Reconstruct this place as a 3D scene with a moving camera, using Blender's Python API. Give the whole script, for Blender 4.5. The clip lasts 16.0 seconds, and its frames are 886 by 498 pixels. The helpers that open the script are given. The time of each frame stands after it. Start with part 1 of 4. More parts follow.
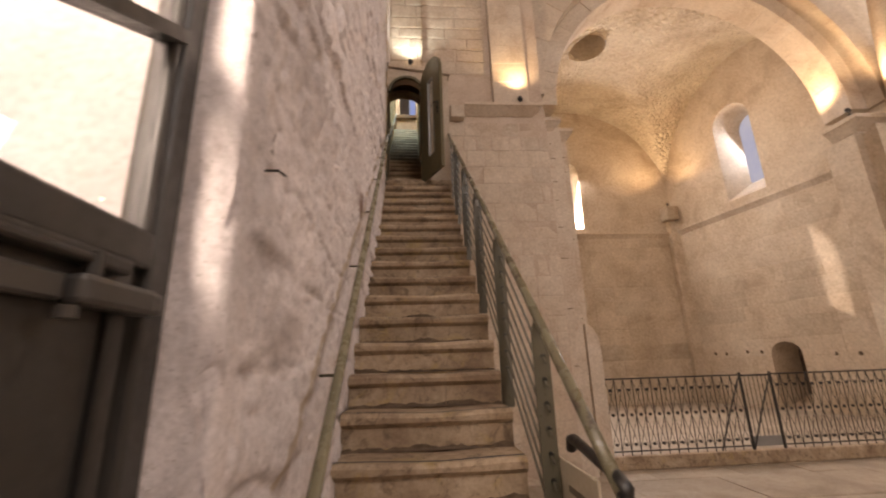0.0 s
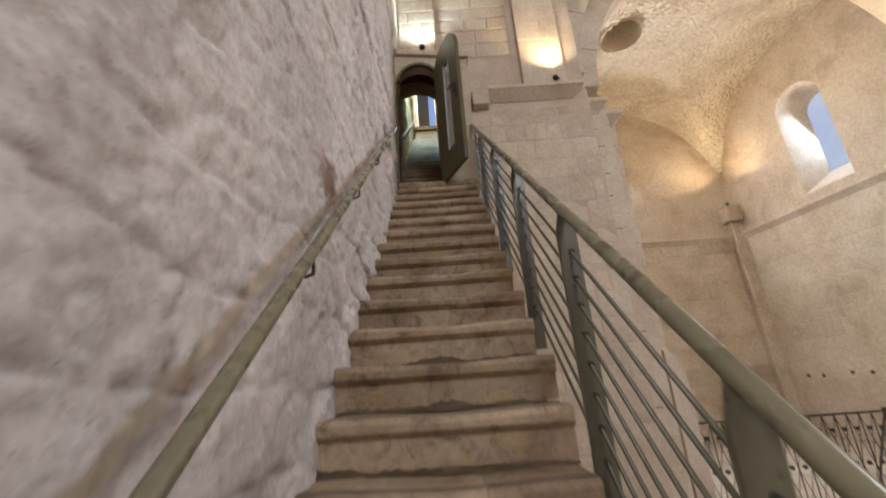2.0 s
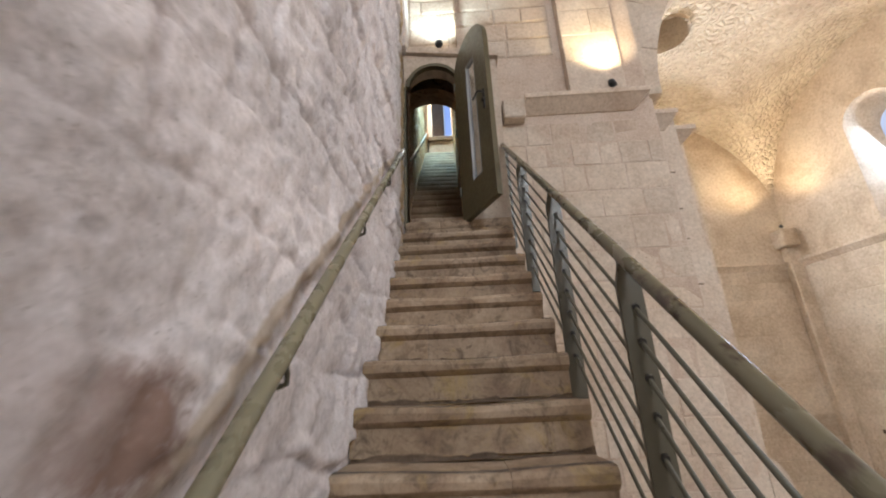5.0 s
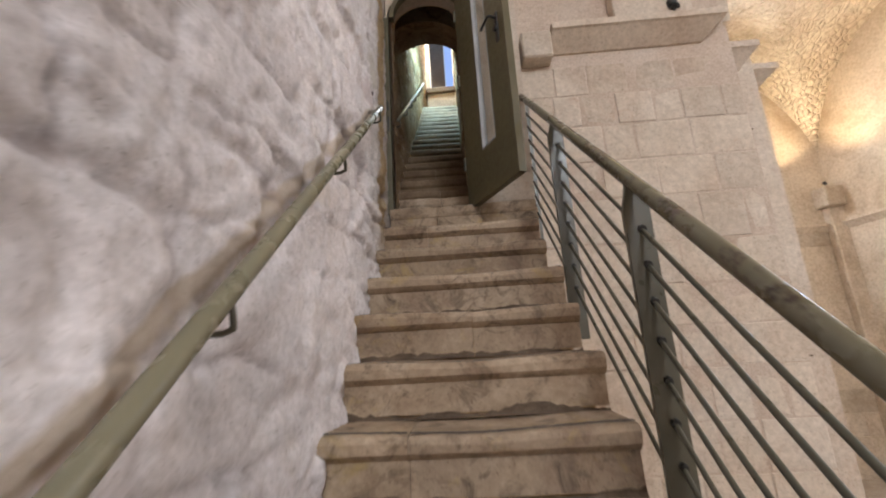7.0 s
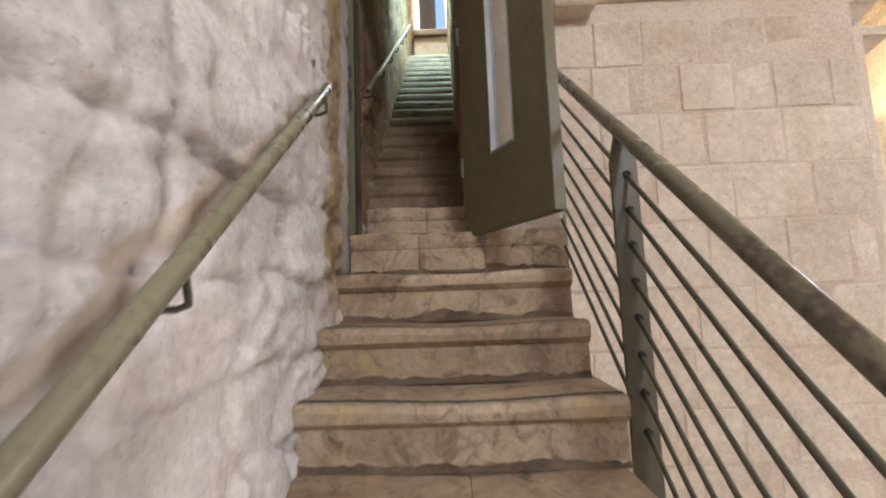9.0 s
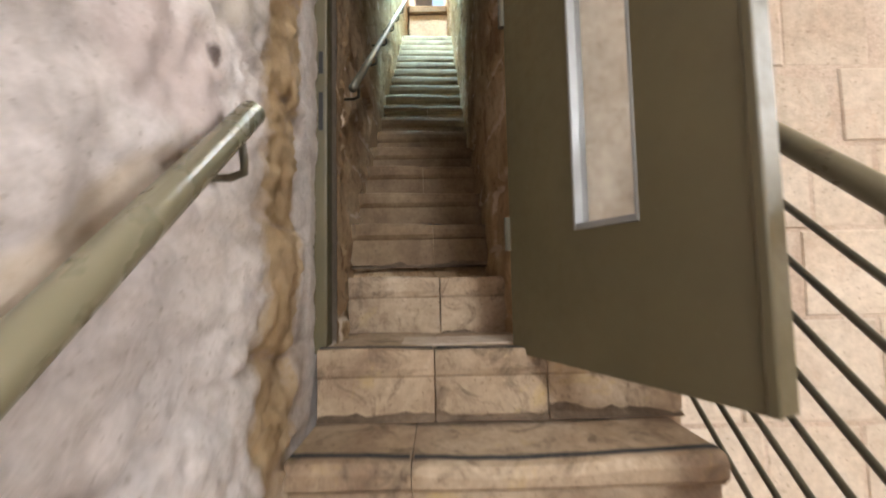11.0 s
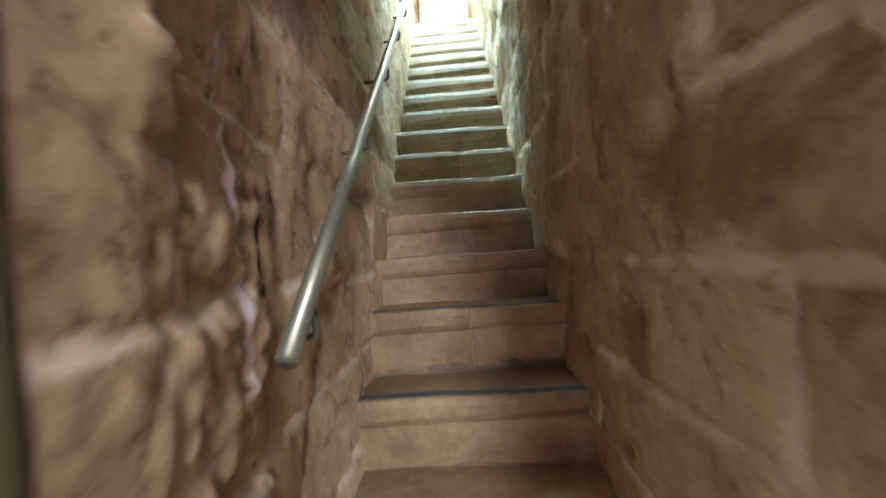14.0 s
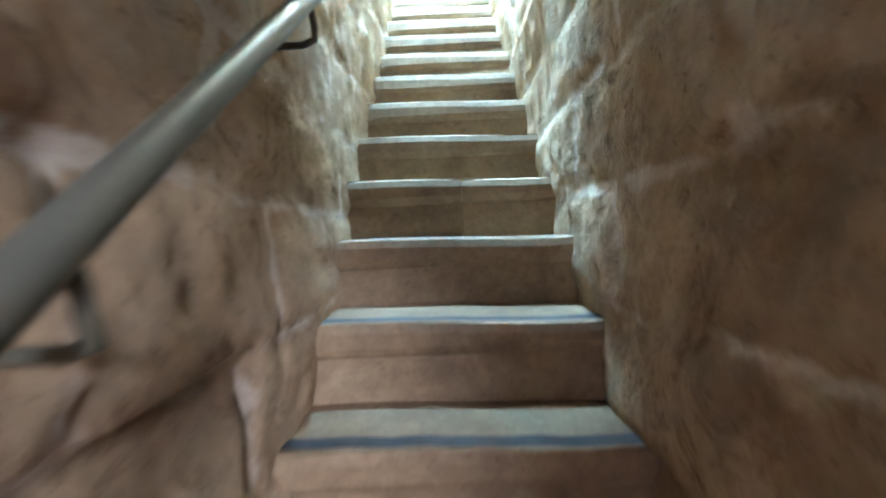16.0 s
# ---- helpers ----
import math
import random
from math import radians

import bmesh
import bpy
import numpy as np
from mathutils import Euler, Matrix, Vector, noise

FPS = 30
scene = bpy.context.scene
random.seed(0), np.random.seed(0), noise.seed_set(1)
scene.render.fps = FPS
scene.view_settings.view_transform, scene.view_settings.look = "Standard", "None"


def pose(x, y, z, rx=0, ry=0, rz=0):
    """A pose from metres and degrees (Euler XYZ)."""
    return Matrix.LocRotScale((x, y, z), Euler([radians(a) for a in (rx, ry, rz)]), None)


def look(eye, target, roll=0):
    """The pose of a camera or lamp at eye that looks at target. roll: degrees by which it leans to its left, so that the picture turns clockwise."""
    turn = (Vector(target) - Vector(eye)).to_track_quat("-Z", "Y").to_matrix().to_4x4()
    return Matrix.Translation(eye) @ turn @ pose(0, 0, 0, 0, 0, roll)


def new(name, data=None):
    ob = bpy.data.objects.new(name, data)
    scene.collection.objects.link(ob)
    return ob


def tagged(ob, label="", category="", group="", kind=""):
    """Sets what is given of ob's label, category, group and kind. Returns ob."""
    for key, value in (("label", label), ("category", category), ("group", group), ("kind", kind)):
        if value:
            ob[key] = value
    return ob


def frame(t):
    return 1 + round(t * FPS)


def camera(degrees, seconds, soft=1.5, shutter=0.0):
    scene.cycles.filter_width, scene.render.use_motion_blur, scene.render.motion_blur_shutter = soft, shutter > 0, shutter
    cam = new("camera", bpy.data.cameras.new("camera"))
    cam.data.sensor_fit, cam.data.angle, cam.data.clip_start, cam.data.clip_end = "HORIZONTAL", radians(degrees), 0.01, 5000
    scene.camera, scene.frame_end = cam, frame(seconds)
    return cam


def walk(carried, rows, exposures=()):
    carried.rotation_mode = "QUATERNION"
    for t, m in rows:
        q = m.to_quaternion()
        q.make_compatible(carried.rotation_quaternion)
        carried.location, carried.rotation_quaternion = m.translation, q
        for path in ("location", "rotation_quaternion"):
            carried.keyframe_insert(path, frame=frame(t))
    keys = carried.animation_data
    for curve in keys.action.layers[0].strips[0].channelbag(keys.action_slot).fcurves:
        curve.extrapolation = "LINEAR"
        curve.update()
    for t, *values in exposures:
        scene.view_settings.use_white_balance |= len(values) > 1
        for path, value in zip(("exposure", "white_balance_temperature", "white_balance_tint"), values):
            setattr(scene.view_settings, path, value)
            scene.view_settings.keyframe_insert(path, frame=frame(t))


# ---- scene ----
cam = camera(93.4, 16.0, soft=1.9, shutter=0.6)
PATH = [
    (0, (0.063, 0.043, 1.417), (0.206, 1.967, 1.943), -1.8),
    (0.5, (0.164, 0.143, 1.417), (0.362, 2.058, 1.957), -4.8),
    (1, (0.137, 0.491, 1.371), (0.227, 2.411, 1.925), -5.2),
    (1.5, (0.122, 0.993, 1.461), (0.146, 2.914, 2.018), -4.2),
    (2, (0.176, 1.347, 1.64), (0.173, 3.239, 2.289), -3.9),
    (2.5, (0.146, 1.529, 1.826), (0.096, 3.388, 2.561), -3.0),
    (3, (0.179, 1.697, 2.008), (0.108, 3.545, 2.769), -2.6),
    (3.5, (0.146, 1.899, 2.141), (0.102, 3.751, 2.897), -2.6),
    (4, (0.11, 2.056, 2.303), (0.067, 3.918, 3.032), -2.1),
    (6.5, (0.141, 3.156, 3.09), (0.055, 5.083, 3.617), -3.4),
    (7, (0.146, 3.381, 3.25), (0.053, 5.324, 3.718), -3.3),
    (7.5, (0.139, 3.617, 3.415), (0.083, 5.567, 3.859), -3.1),
    (8, (0.165, 3.822, 3.602), (0.099, 5.788, 3.967), -2.6),
    (10.5, (0.029, 4.778, 4.327), (0.051, 6.773, 4.459), -1.0),
    (11, (-0.004, 4.991, 4.438), (0.022, 6.986, 4.579), -1.1),
    (11.5, (-0.03, 5.141, 4.58), (0.023, 7.14, 4.638), -1.4),
    (12, (-0.034, 5.317, 4.772), (-0.067, 7.31, 4.942), -1.9),
    (12.5, (-0.022, 5.492, 4.979), (-0.099, 7.481, 5.172), -2.9),
    (13, (0.026, 5.666, 5.164), (-0.167, 7.654, 5.273), -4.4),
    (13.5, (-0.059, 5.82, 5.28), (-0.194, 7.814, 5.367), -5.0),
    (14, (-0.084, 6.095, 5.352), (-0.188, 8.092, 5.357), -4.9),
    (14.5, (-0.138, 6.312, 5.499), (-0.255, 8.309, 5.48), -3.7),
    (15, (-0.129, 6.544, 5.609), (-0.217, 8.539, 5.503), -3.6),
    (15.5, (-0.127, 6.798, 5.656), (-0.269, 8.788, 5.52), -3.8),
    (16, (-0.115, 7.039, 5.726), (-0.144, 9.037, 5.635), -2.6),
]
walk(cam, [(t, look(eye, target, roll)) for t, eye, target, roll in PATH],
     [(0.0, -0.4, 8300, 24), (0.5, -0.37, 7700, 19), (1.0, -0.24, 7300, 15), (2.0, -0.16, 6600, 10), (4.0, 0.06, 6300, 10), (8.0, 0.43, 6400, 11), (10.5, 1.03, 6550, 9), (12.0, 1.45, 7000, 10), (13.0, 1.8, 6750, 10), (14.0, 2.22, 6000, 8), (15.0, 2.38, 5500, 10), (16.0, 2.52, 5450, 14)])

# ---- world, sun and large lights ----
SUN_WAY = Vector((4.95, -4.95, -4.0)).normalized()
world = bpy.data.worlds.new("sky")
scene.world = world
world.use_nodes = True
wn = world.node_tree.nodes
sky = wn.new("ShaderNodeTexSky")
sky.sky_type, sky.sun_disc = "NISHITA", False
sky.sun_elevation = math.asin(-SUN_WAY.z)
sky.sun_rotation = math.atan2(-SUN_WAY.x, -SUN_WAY.y)
world.node_tree.links.new(sky.outputs[0], wn["Background"].inputs[0])
wn["Background"].inputs[1].default_value = 0.15


def lamp(name, kind, place, target, energy, color, size=0.1, spot=90, size_y=0.0):
    data = bpy.data.lights.new(name, kind)
    data.energy, data.color = energy, color
    if kind == "AREA":
        data.shape, data.size, data.size_y = "RECTANGLE", size, size_y or size
    elif kind == "SUN":
        data.angle = radians(0.6)
    else:
        data.shadow_soft_size = size
        if kind == "SPOT":
            data.spot_size, data.spot_blend = radians(spot), 0.9
    ob = new(name, data)
    ob.matrix_world = look(place, target)
    return ob


WARM, COOL, DAY = (1.0, 0.78, 0.5), (0.75, 0.95, 1.0), (0.86, 0.92, 1.0)
lamp("sun", "SUN", (0, 0, 30), Vector((0, 0, 30)) + SUN_WAY, 4.5, (1.0, 0.95, 0.88))
# area lamps added for unseen nave windows; the nave walls have no openings
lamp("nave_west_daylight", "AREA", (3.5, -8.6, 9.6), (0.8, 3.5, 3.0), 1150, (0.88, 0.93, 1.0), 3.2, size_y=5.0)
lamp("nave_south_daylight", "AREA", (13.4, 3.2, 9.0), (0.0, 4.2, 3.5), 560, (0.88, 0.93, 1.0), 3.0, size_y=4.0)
# daylight through the bay windows and the glass of the lower door
lamp("bay_window_daylight", "AREA", (5.8, 14.55, 7.3), (6.0, 9.0, 4.0), 950, DAY, 0.9, size_y=2.2)
lamp("bay_side_daylight", "AREA", (11.25, 11.55, 7.9), (6.0, 10.0, 5.0), 90, (0.6, 0.76, 1.0), 0.8, size_y=1.8)
lamp("door_glass_daylight", "AREA", (-0.85, -0.25, 2.35), (-0.36, 0.96, 2.2), 46, (1.0, 0.97, 0.92), 0.35, size_y=0.5)
# lamp added in the vault gap to brighten the steps; the roof is closed
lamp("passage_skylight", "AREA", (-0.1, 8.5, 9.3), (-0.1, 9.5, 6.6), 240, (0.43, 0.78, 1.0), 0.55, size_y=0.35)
# added side lamp, no window known here, brightens the left face and steps
lamp("loophole_daylight", "AREA", (0.6, 9.85, 8.75), (-0.3, 8.8, 6.7), 45, (0.45, 0.9, 1.0), 0.4, size_y=1.0)
# lamp added under the closed roof to whiten the face of the top sill
lamp("passage_end_skylight", "AREA", (-0.1, 10.8, 11.9), (-0.1, 11.7, 8.4), 260, (0.8, 0.97, 1.0), 0.5, size_y=0.5)
# daylight through the doorway at the end of the passage
lamp("passage_end_daylight", "AREA", (-0.06, 12.05, 10.0), (-0.06, 11.0, 8.6), 15, (0.9, 0.96, 1.0), 0.5, size_y=1.6)
# uplights of the church
lamp("door_uplight_beam", "SPOT", (0.06, 6.13, 6.62), (0.06, 6.45, 8.4), 62, COOL, 0.05, 130)
lamp("pilaster_uplight_beam", "SPOT", (1.93, 6.08, 5.93), (1.83, 6.36, 9.0), 100, (1.0, 0.8, 0.5), 0.05, 120)
lamp("bay_corner_uplight_beam", "SPOT", (9.25, 13.6, 6.98), (7.2, 11.2, 11.5), 420, WARM, 0.08, 150)
lamp("impost_uplight_beam", "SPOT", (8.75, 7.25, 6.35), (8.4, 8.9, 10.5), 190, WARM, 0.08, 140)
lamp("nave_impost_uplight_beam", "SPOT", (9.2, 6.4, 6.4), (8.6, 5.4, 10.0), 180, WARM, 0.08, 140)
# added spot that fills the bay vault; no fixture stands here
lamp("bay_floor_glow", "SPOT", (3.5, 8.2, 6.3), (6.0, 11.0, 10.5), 200, WARM, 0.08, 140)


# ---- materials ----
def material(name, rough=0.6, metal=0.0):
    m = bpy.data.materials.new(name)
    m.use_nodes = True
    b = m.node_tree.nodes["Principled BSDF"]
    b.inputs["Roughness"].default_value, b.inputs["Metallic"].default_value = rough, metal
    return m, m.node_tree, b


def ramp(tree, source, stops):
    r = tree.nodes.new("ShaderNodeValToRGB")
    e = r.color_ramp.elements
    e[0].position, e[0].color = stops[0][0], (*stops[0][1], 1)
    e[1].position, e[1].color = stops[-1][0], (*stops[-1][1], 1)
    for p, c in stops[1:-1]:
        k = e.new(p)
        k.color = (*c, 1)
    tree.links.new(source, r.inputs[0])
    return r.outputs[0]


def noise_tex(tree, scale, detail=6.0, rough=0.6, warp=0.0, stretch=(1, 1, 1)):
    geo = tree.nodes.new("ShaderNodeNewGeometry")
    mp = tree.nodes.new("ShaderNodeMapping")
    mp.inputs["Scale"].default_value = stretch
    tree.links.new(geo.outputs["Position"], mp.inputs[0])
    n = tree.nodes.new("ShaderNodeTexNoise")
    n.inputs["Scale"].default_value, n.inputs["Detail"].default_value = scale, detail
    n.inputs["Roughness"].default_value, n.inputs["Distortion"].default_value = rough, warp
    tree.links.new(mp.outputs[0], n.inputs["Vector"])
    return n.outputs[0]


def mixed(tree, a, b, fac, mode="MIX"):
    m = tree.nodes.new("ShaderNodeMix")
    m.data_type, m.blend_type = "RGBA", mode
    for sock, v in ((m.inputs[0], fac), (m.inputs[6], a), (m.inputs[7], b)):
        if isinstance(v, bpy.types.NodeSocket):
            tree.links.new(v, sock)
        elif isinstance(v, tuple):
            sock.default_value = (*v, 1)
        else:
            sock.default_value = v
    return m.outputs[2]


def stone(name, light, mid, dark, big=1.2, fine=30.0, stain=None, stain_at=(0.55, 0.75), bump=0.35, rough=0.85, each=0.0, stretch=(1, 1, 1), depth=0.012, cells=0.0, cell_depth=0.04):
    m, t, b = material(name, rough)
    col = ramp(t, noise_tex(t, big, 8, 0.62, 0.6, stretch), [(0.32, dark), (0.5, mid), (0.68, light)])
    grain = noise_tex(t, fine, 8, 0.7)
    col = mixed(t, col, ramp(t, grain, [(0.3, (0.62, 0.6, 0.57)), (0.65, (1.0, 1.0, 1.0))]), 0.75, "MULTIPLY")
    if stain:
        mask = ramp(t, noise_tex(t, big * 2.6, 10, 0.7, 1.2), [(stain_at[0], (0, 0, 0)), (stain_at[1], (1, 1, 1))])
        col = mixed(t, col, stain, mask)
    pits = ramp(t, noise_tex(t, fine * 2.2, 3, 0.5), [(0.3, (0.55, 0.5, 0.46)), (0.37, (1, 1, 1))])
    col = mixed(t, col, pits, 0.6, "MULTIPLY")
    if each:
        info = t.nodes.new("ShaderNodeObjectInfo")
        tone = ramp(t, info.outputs["Random"], [(0.0, (1 - each, 1 - each * 1.1, 1 - each * 1.25)), (0.5, (1, 0.98, 0.95)), (1.0, (1.0, 1.0, 1.0))])
        col = mixed(t, col, tone, 1.0, "MULTIPLY")
    t.links.new(col, b.inputs["Base Color"])
    b.inputs["Specular IOR Level"].default_value = 0.25
    for scale, strength, dist in ((fine * 0.35, bump, depth), (fine * 2, bump * 0.6, depth * 0.25)):
        bp = t.nodes.new("ShaderNodeBump")
        bp.inputs["Strength"].default_value, bp.inputs["Distance"].default_value = strength, dist
        t.links.new(noise_tex(t, scale, 7, 0.65), bp.inputs["Height"])
        if b.inputs["Normal"].is_linked:
            t.links.new(b.inputs["Normal"].links[0].from_socket, bp.inputs["Normal"])
        t.links.new(bp.outputs[0], b.inputs["Normal"])
    if cells:
        geo = t.nodes.new("ShaderNodeNewGeometry")
        warp = t.nodes.new("ShaderNodeVectorMath")
        warp.operation = "ADD"
        t.links.new(geo.outputs["Position"], warp.inputs[0])
        n = t.nodes.new("ShaderNodeTexNoise")
        n.inputs["Scale"].default_value, n.inputs["Detail"].default_value = cells * 0.6, 5
        t.links.new(geo.outputs["Position"], n.inputs["Vector"])
        sc = t.nodes.new("ShaderNodeVectorMath")
        sc.operation = "SCALE"
        sc.inputs["Scale"].default_value = 0.9 / cells
        t.links.new(n.outputs["Color"], sc.inputs[0])
        t.links.new(sc.outputs[0], warp.inputs[1])
        v = t.nodes.new("ShaderNodeTexVoronoi")
        v.feature = "DISTANCE_TO_EDGE"
        v.inputs["Scale"].default_value = cells
        t.links.new(warp.outputs[0], v.inputs["Vector"])
        edge = ramp(t, v.outputs[0], [(0.0, (0, 0, 0)), (0.25, (0.6, 0.6, 0.6)), (0.6, (1, 1, 1))])
        bp = t.nodes.new("ShaderNodeBump")
        bp.inputs["Strength"].default_value, bp.inputs["Distance"].default_value = 0.8, cell_depth
        t.links.new(edge, bp.inputs["Height"])
        t.links.new(b.inputs["Normal"].links[0].from_socket, bp.inputs["Normal"])
        t.links.new(bp.outputs[0], b.inputs["Normal"])
    return m


def paint(name, color, rough=0.4, metal=0.0, wear=(0.3, 0.28, 0.24), amount=0.35, fine=40.0, at=(0.62, 0.72)):
    m, t, b = material(name, rough, metal)
    mask = ramp(t, noise_tex(t, fine, 8, 0.75), [(at[0], (0, 0, 0)), (at[1], (amount, amount, amount))])
    soft = ramp(t, noise_tex(t, 3.0, 5), [(0.3, tuple(c * 0.8 for c in color)), (0.7, color)])
    t.links.new(mixed(t, soft, wear, mask), b.inputs["Base Color"])
    rr = ramp(t, noise_tex(t, fine * 0.7, 6), [(0.35, (rough * 0.75,) * 3), (0.7, (min(1, rough * 1.35),) * 3)])
    t.links.new(rr, b.inputs["Roughness"])
    bp = t.nodes.new("ShaderNodeBump")
    bp.inputs["Strength"].default_value, bp.inputs["Distance"].default_value = 0.12, 0.002
    t.links.new(noise_tex(t, fine * 2, 4), bp.inputs["Height"])
    t.links.new(bp.outputs[0], b.inputs["Normal"])
    return m


WALL_FACE = -0.332
M_LIME = stone("limewashed_rubble", (0.9, 0.845, 0.845), (0.87, 0.805, 0.8), (0.8, 0.73, 0.72), 1.7, 48, (0.7, 0.63, 0.61), (0.6, 0.82), 0.5, depth=0.012)


def sums(t, op, a, c):
    n = t.nodes.new("ShaderNodeMath")
    n.operation = op
    for sock, v in zip(n.inputs, (a, c)):
        if isinstance(v, bpy.types.NodeSocket):
            t.links.new(v, sock)
        else:
            sock.default_value = v
    return n.outputs[0]


def marks(m, places):
    """Ragged spots on a wall along y: x of the face, y, z, half width, half height, colour, strength."""
    t = m.node_tree
    b = t.nodes["Principled BSDF"]
    col = b.inputs["Base Color"].links[0].from_socket
    geo = t.nodes.new("ShaderNodeNewGeometry")
    sep = t.nodes.new("ShaderNodeSeparateXYZ")
    t.links.new(geo.outputs["Position"], sep.inputs[0])
    wob = sums(t, "MULTIPLY", sums(t, "SUBTRACT", noise_tex(t, 9.0, 8, 0.7), 0.5), 1.6)
    speck = sums(t, "MULTIPLY", noise_tex(t, 26, 6, 0.7), 0.9)
    for x, y, z, ry, rz, tone, much in places:
        near = ramp(t, sums(t, "ABSOLUTE", sums(t, "SUBTRACT", sep.outputs[0], x), 0.0), [(0.1, (1, 1, 1)), (0.14, (0, 0, 0))])
        u = sums(t, "ADD", sums(t, "DIVIDE", sums(t, "SUBTRACT", sep.outputs[1], y), ry), wob)
        v = sums(t, "ADD", sums(t, "DIVIDE", sums(t, "SUBTRACT", sep.outputs[2], z), rz), sums(t, "MULTIPLY", wob, -0.8))
        far = sums(t, "ADD", sums(t, "MULTIPLY", u, u), sums(t, "MULTIPLY", v, v))
        mask = ramp(t, sums(t, "ADD", sums(t, "MULTIPLY", far, 0.5), speck), [(0.6, (much,) * 3), (1.0, (0, 0, 0))])
        col = mixed(t, col, tone, sums(t, "MULTIPLY", mask, near))
    t.links.new(col, b.inputs["Base Color"])


def limewash_stains(m):
    """An ochre mortar band by the upper door and a tan smear along the handrail."""
    t = m.node_tree
    b = t.nodes["Principled BSDF"]
    col = b.inputs["Base Color"].links[0].from_socket
    geo = t.nodes.new("ShaderNodeNewGeometry")
    sep = t.nodes.new("ShaderNodeSeparateXYZ")
    t.links.new(geo.outputs["Position"], sep.inputs[0])

    def calc(op, a, c):
        return sums(t, op, a, c)

    wob = calc("MULTIPLY", calc("SUBTRACT", noise_tex(t, 4.0, 8, 0.7), 0.5), 0.45)
    yy = calc("ADD", sep.outputs[1], calc("MULTIPLY", wob, 0.5))
    band = calc("MULTIPLY", ramp(t, calc("ABSOLUTE", calc("SUBTRACT", yy, 5.91), 0.0), [(0.085, (1, 1, 1)), (0.13, (0, 0, 0))]), ramp(t, calc("DIVIDE", sep.outputs[2], 10.0), [(0.37, (0, 0, 0)), (0.41, (1, 1, 1))]))
    grain = ramp(t, noise_tex(t, 14, 8, 0.7), [(0.3, (0.4, 0.25, 0.1)), (0.7, (0.74, 0.52, 0.26))])
    col = mixed(t, col, grain, band)
    col = mixed(t, col, (0.44, 0.36, 0.34), ramp(t, noise_tex(t, 9.0, 9, 0.72, 0.8), [(0.58, (0, 0, 0)), (0.72, (0.3, 0.3, 0.3))]))
    bare = ramp(t, calc("DIVIDE", calc("ADD", sep.outputs[1], calc("MULTIPLY", wob, 2.5)), 10.0), [(0.54, (0, 0, 0)), (0.585, (0.48, 0.48, 0.48))])
    col = mixed(t, col, ramp(t, noise_tex(t, 11, 8, 0.7), [(0.3, (0.3, 0.24, 0.17)), (0.7, (0.58, 0.5, 0.4))]), bare)
    along = calc("SUBTRACT", calc("SUBTRACT", sep.outputs[2], calc("MULTIPLY", sep.outputs[1], 0.8643)), -0.163)
    smear = ramp(t, calc("ABSOLUTE", calc("ADD", along, calc("MULTIPLY", wob, 0.12)), 0.0), [(0.02, (0.65, 0.65, 0.65)), (0.042, (0, 0, 0))])
    smear = calc("MULTIPLY", smear, ramp(t, calc("DIVIDE", sep.outputs[1], 10.0), [(0.545, (1, 1, 1)), (0.56, (0, 0, 0))]))
    col = mixed(t, col, (0.5, 0.38, 0.24), smear)
    t.links.new(col, b.inputs["Base Color"])


def chiselled(m, scale, dist, strength=0.6):
    """Sharp-edged tool marks and flakes over the finer grain."""
    t = m.node_tree
    b = t.nodes["Principled BSDF"]
    geo = t.nodes.new("ShaderNodeNewGeometry")
    n = t.nodes.new("ShaderNodeTexNoise")
    n.inputs["Scale"].default_value, n.inputs["Detail"].default_value = scale, 6
    t.links.new(geo.outputs["Position"], n.inputs["Vector"])
    push = t.nodes.new("ShaderNodeVectorMath")
    push.operation = "MULTIPLY_ADD"
    push.inputs[1].default_value = (0.9 / scale,) * 3
    t.links.new(n.outputs["Color"], push.inputs[0])
    t.links.new(geo.outputs["Position"], push.inputs[2])
    v = t.nodes.new("ShaderNodeTexVoronoi")
    v.inputs["Scale"].default_value = scale * 1.7
    t.links.new(push.outputs[0], v.inputs["Vector"])
    flakes = ramp(t, v.outputs["Distance"], [(0.0, (1, 1, 1)), (0.75, (0, 0, 0))])
    rough_grain = ramp(t, noise_tex(t, scale * 1.3, 10, 0.78), [(0.34, (0, 0, 0)), (0.66, (1, 1, 1))])
    where = ramp(t, noise_tex(t, 1.1, 4), [(0.42, (0.12,) * 3), (0.6, (1, 1, 1))])
    height = mixed(t, (0, 0, 0), mixed(t, flakes, rough_grain, 0.6), where)
    bp = t.nodes.new("ShaderNodeBump")
    bp.inputs["Strength"].default_value, bp.inputs["Distance"].default_value = strength, dist
    t.links.new(height, bp.inputs["Height"])
    t.links.new(b.inputs["Normal"].links[0].from_socket, bp.inputs["Normal"])
    t.links.new(bp.outputs[0], b.inputs["Normal"])


limewash_stains(M_LIME)
chiselled(M_LIME, 6.0, 0.016, 0.5)
chiselled(M_LIME, 17.0, 0.011, 0.55)
chiselled(M_LIME, 42.0, 0.004, 0.45)


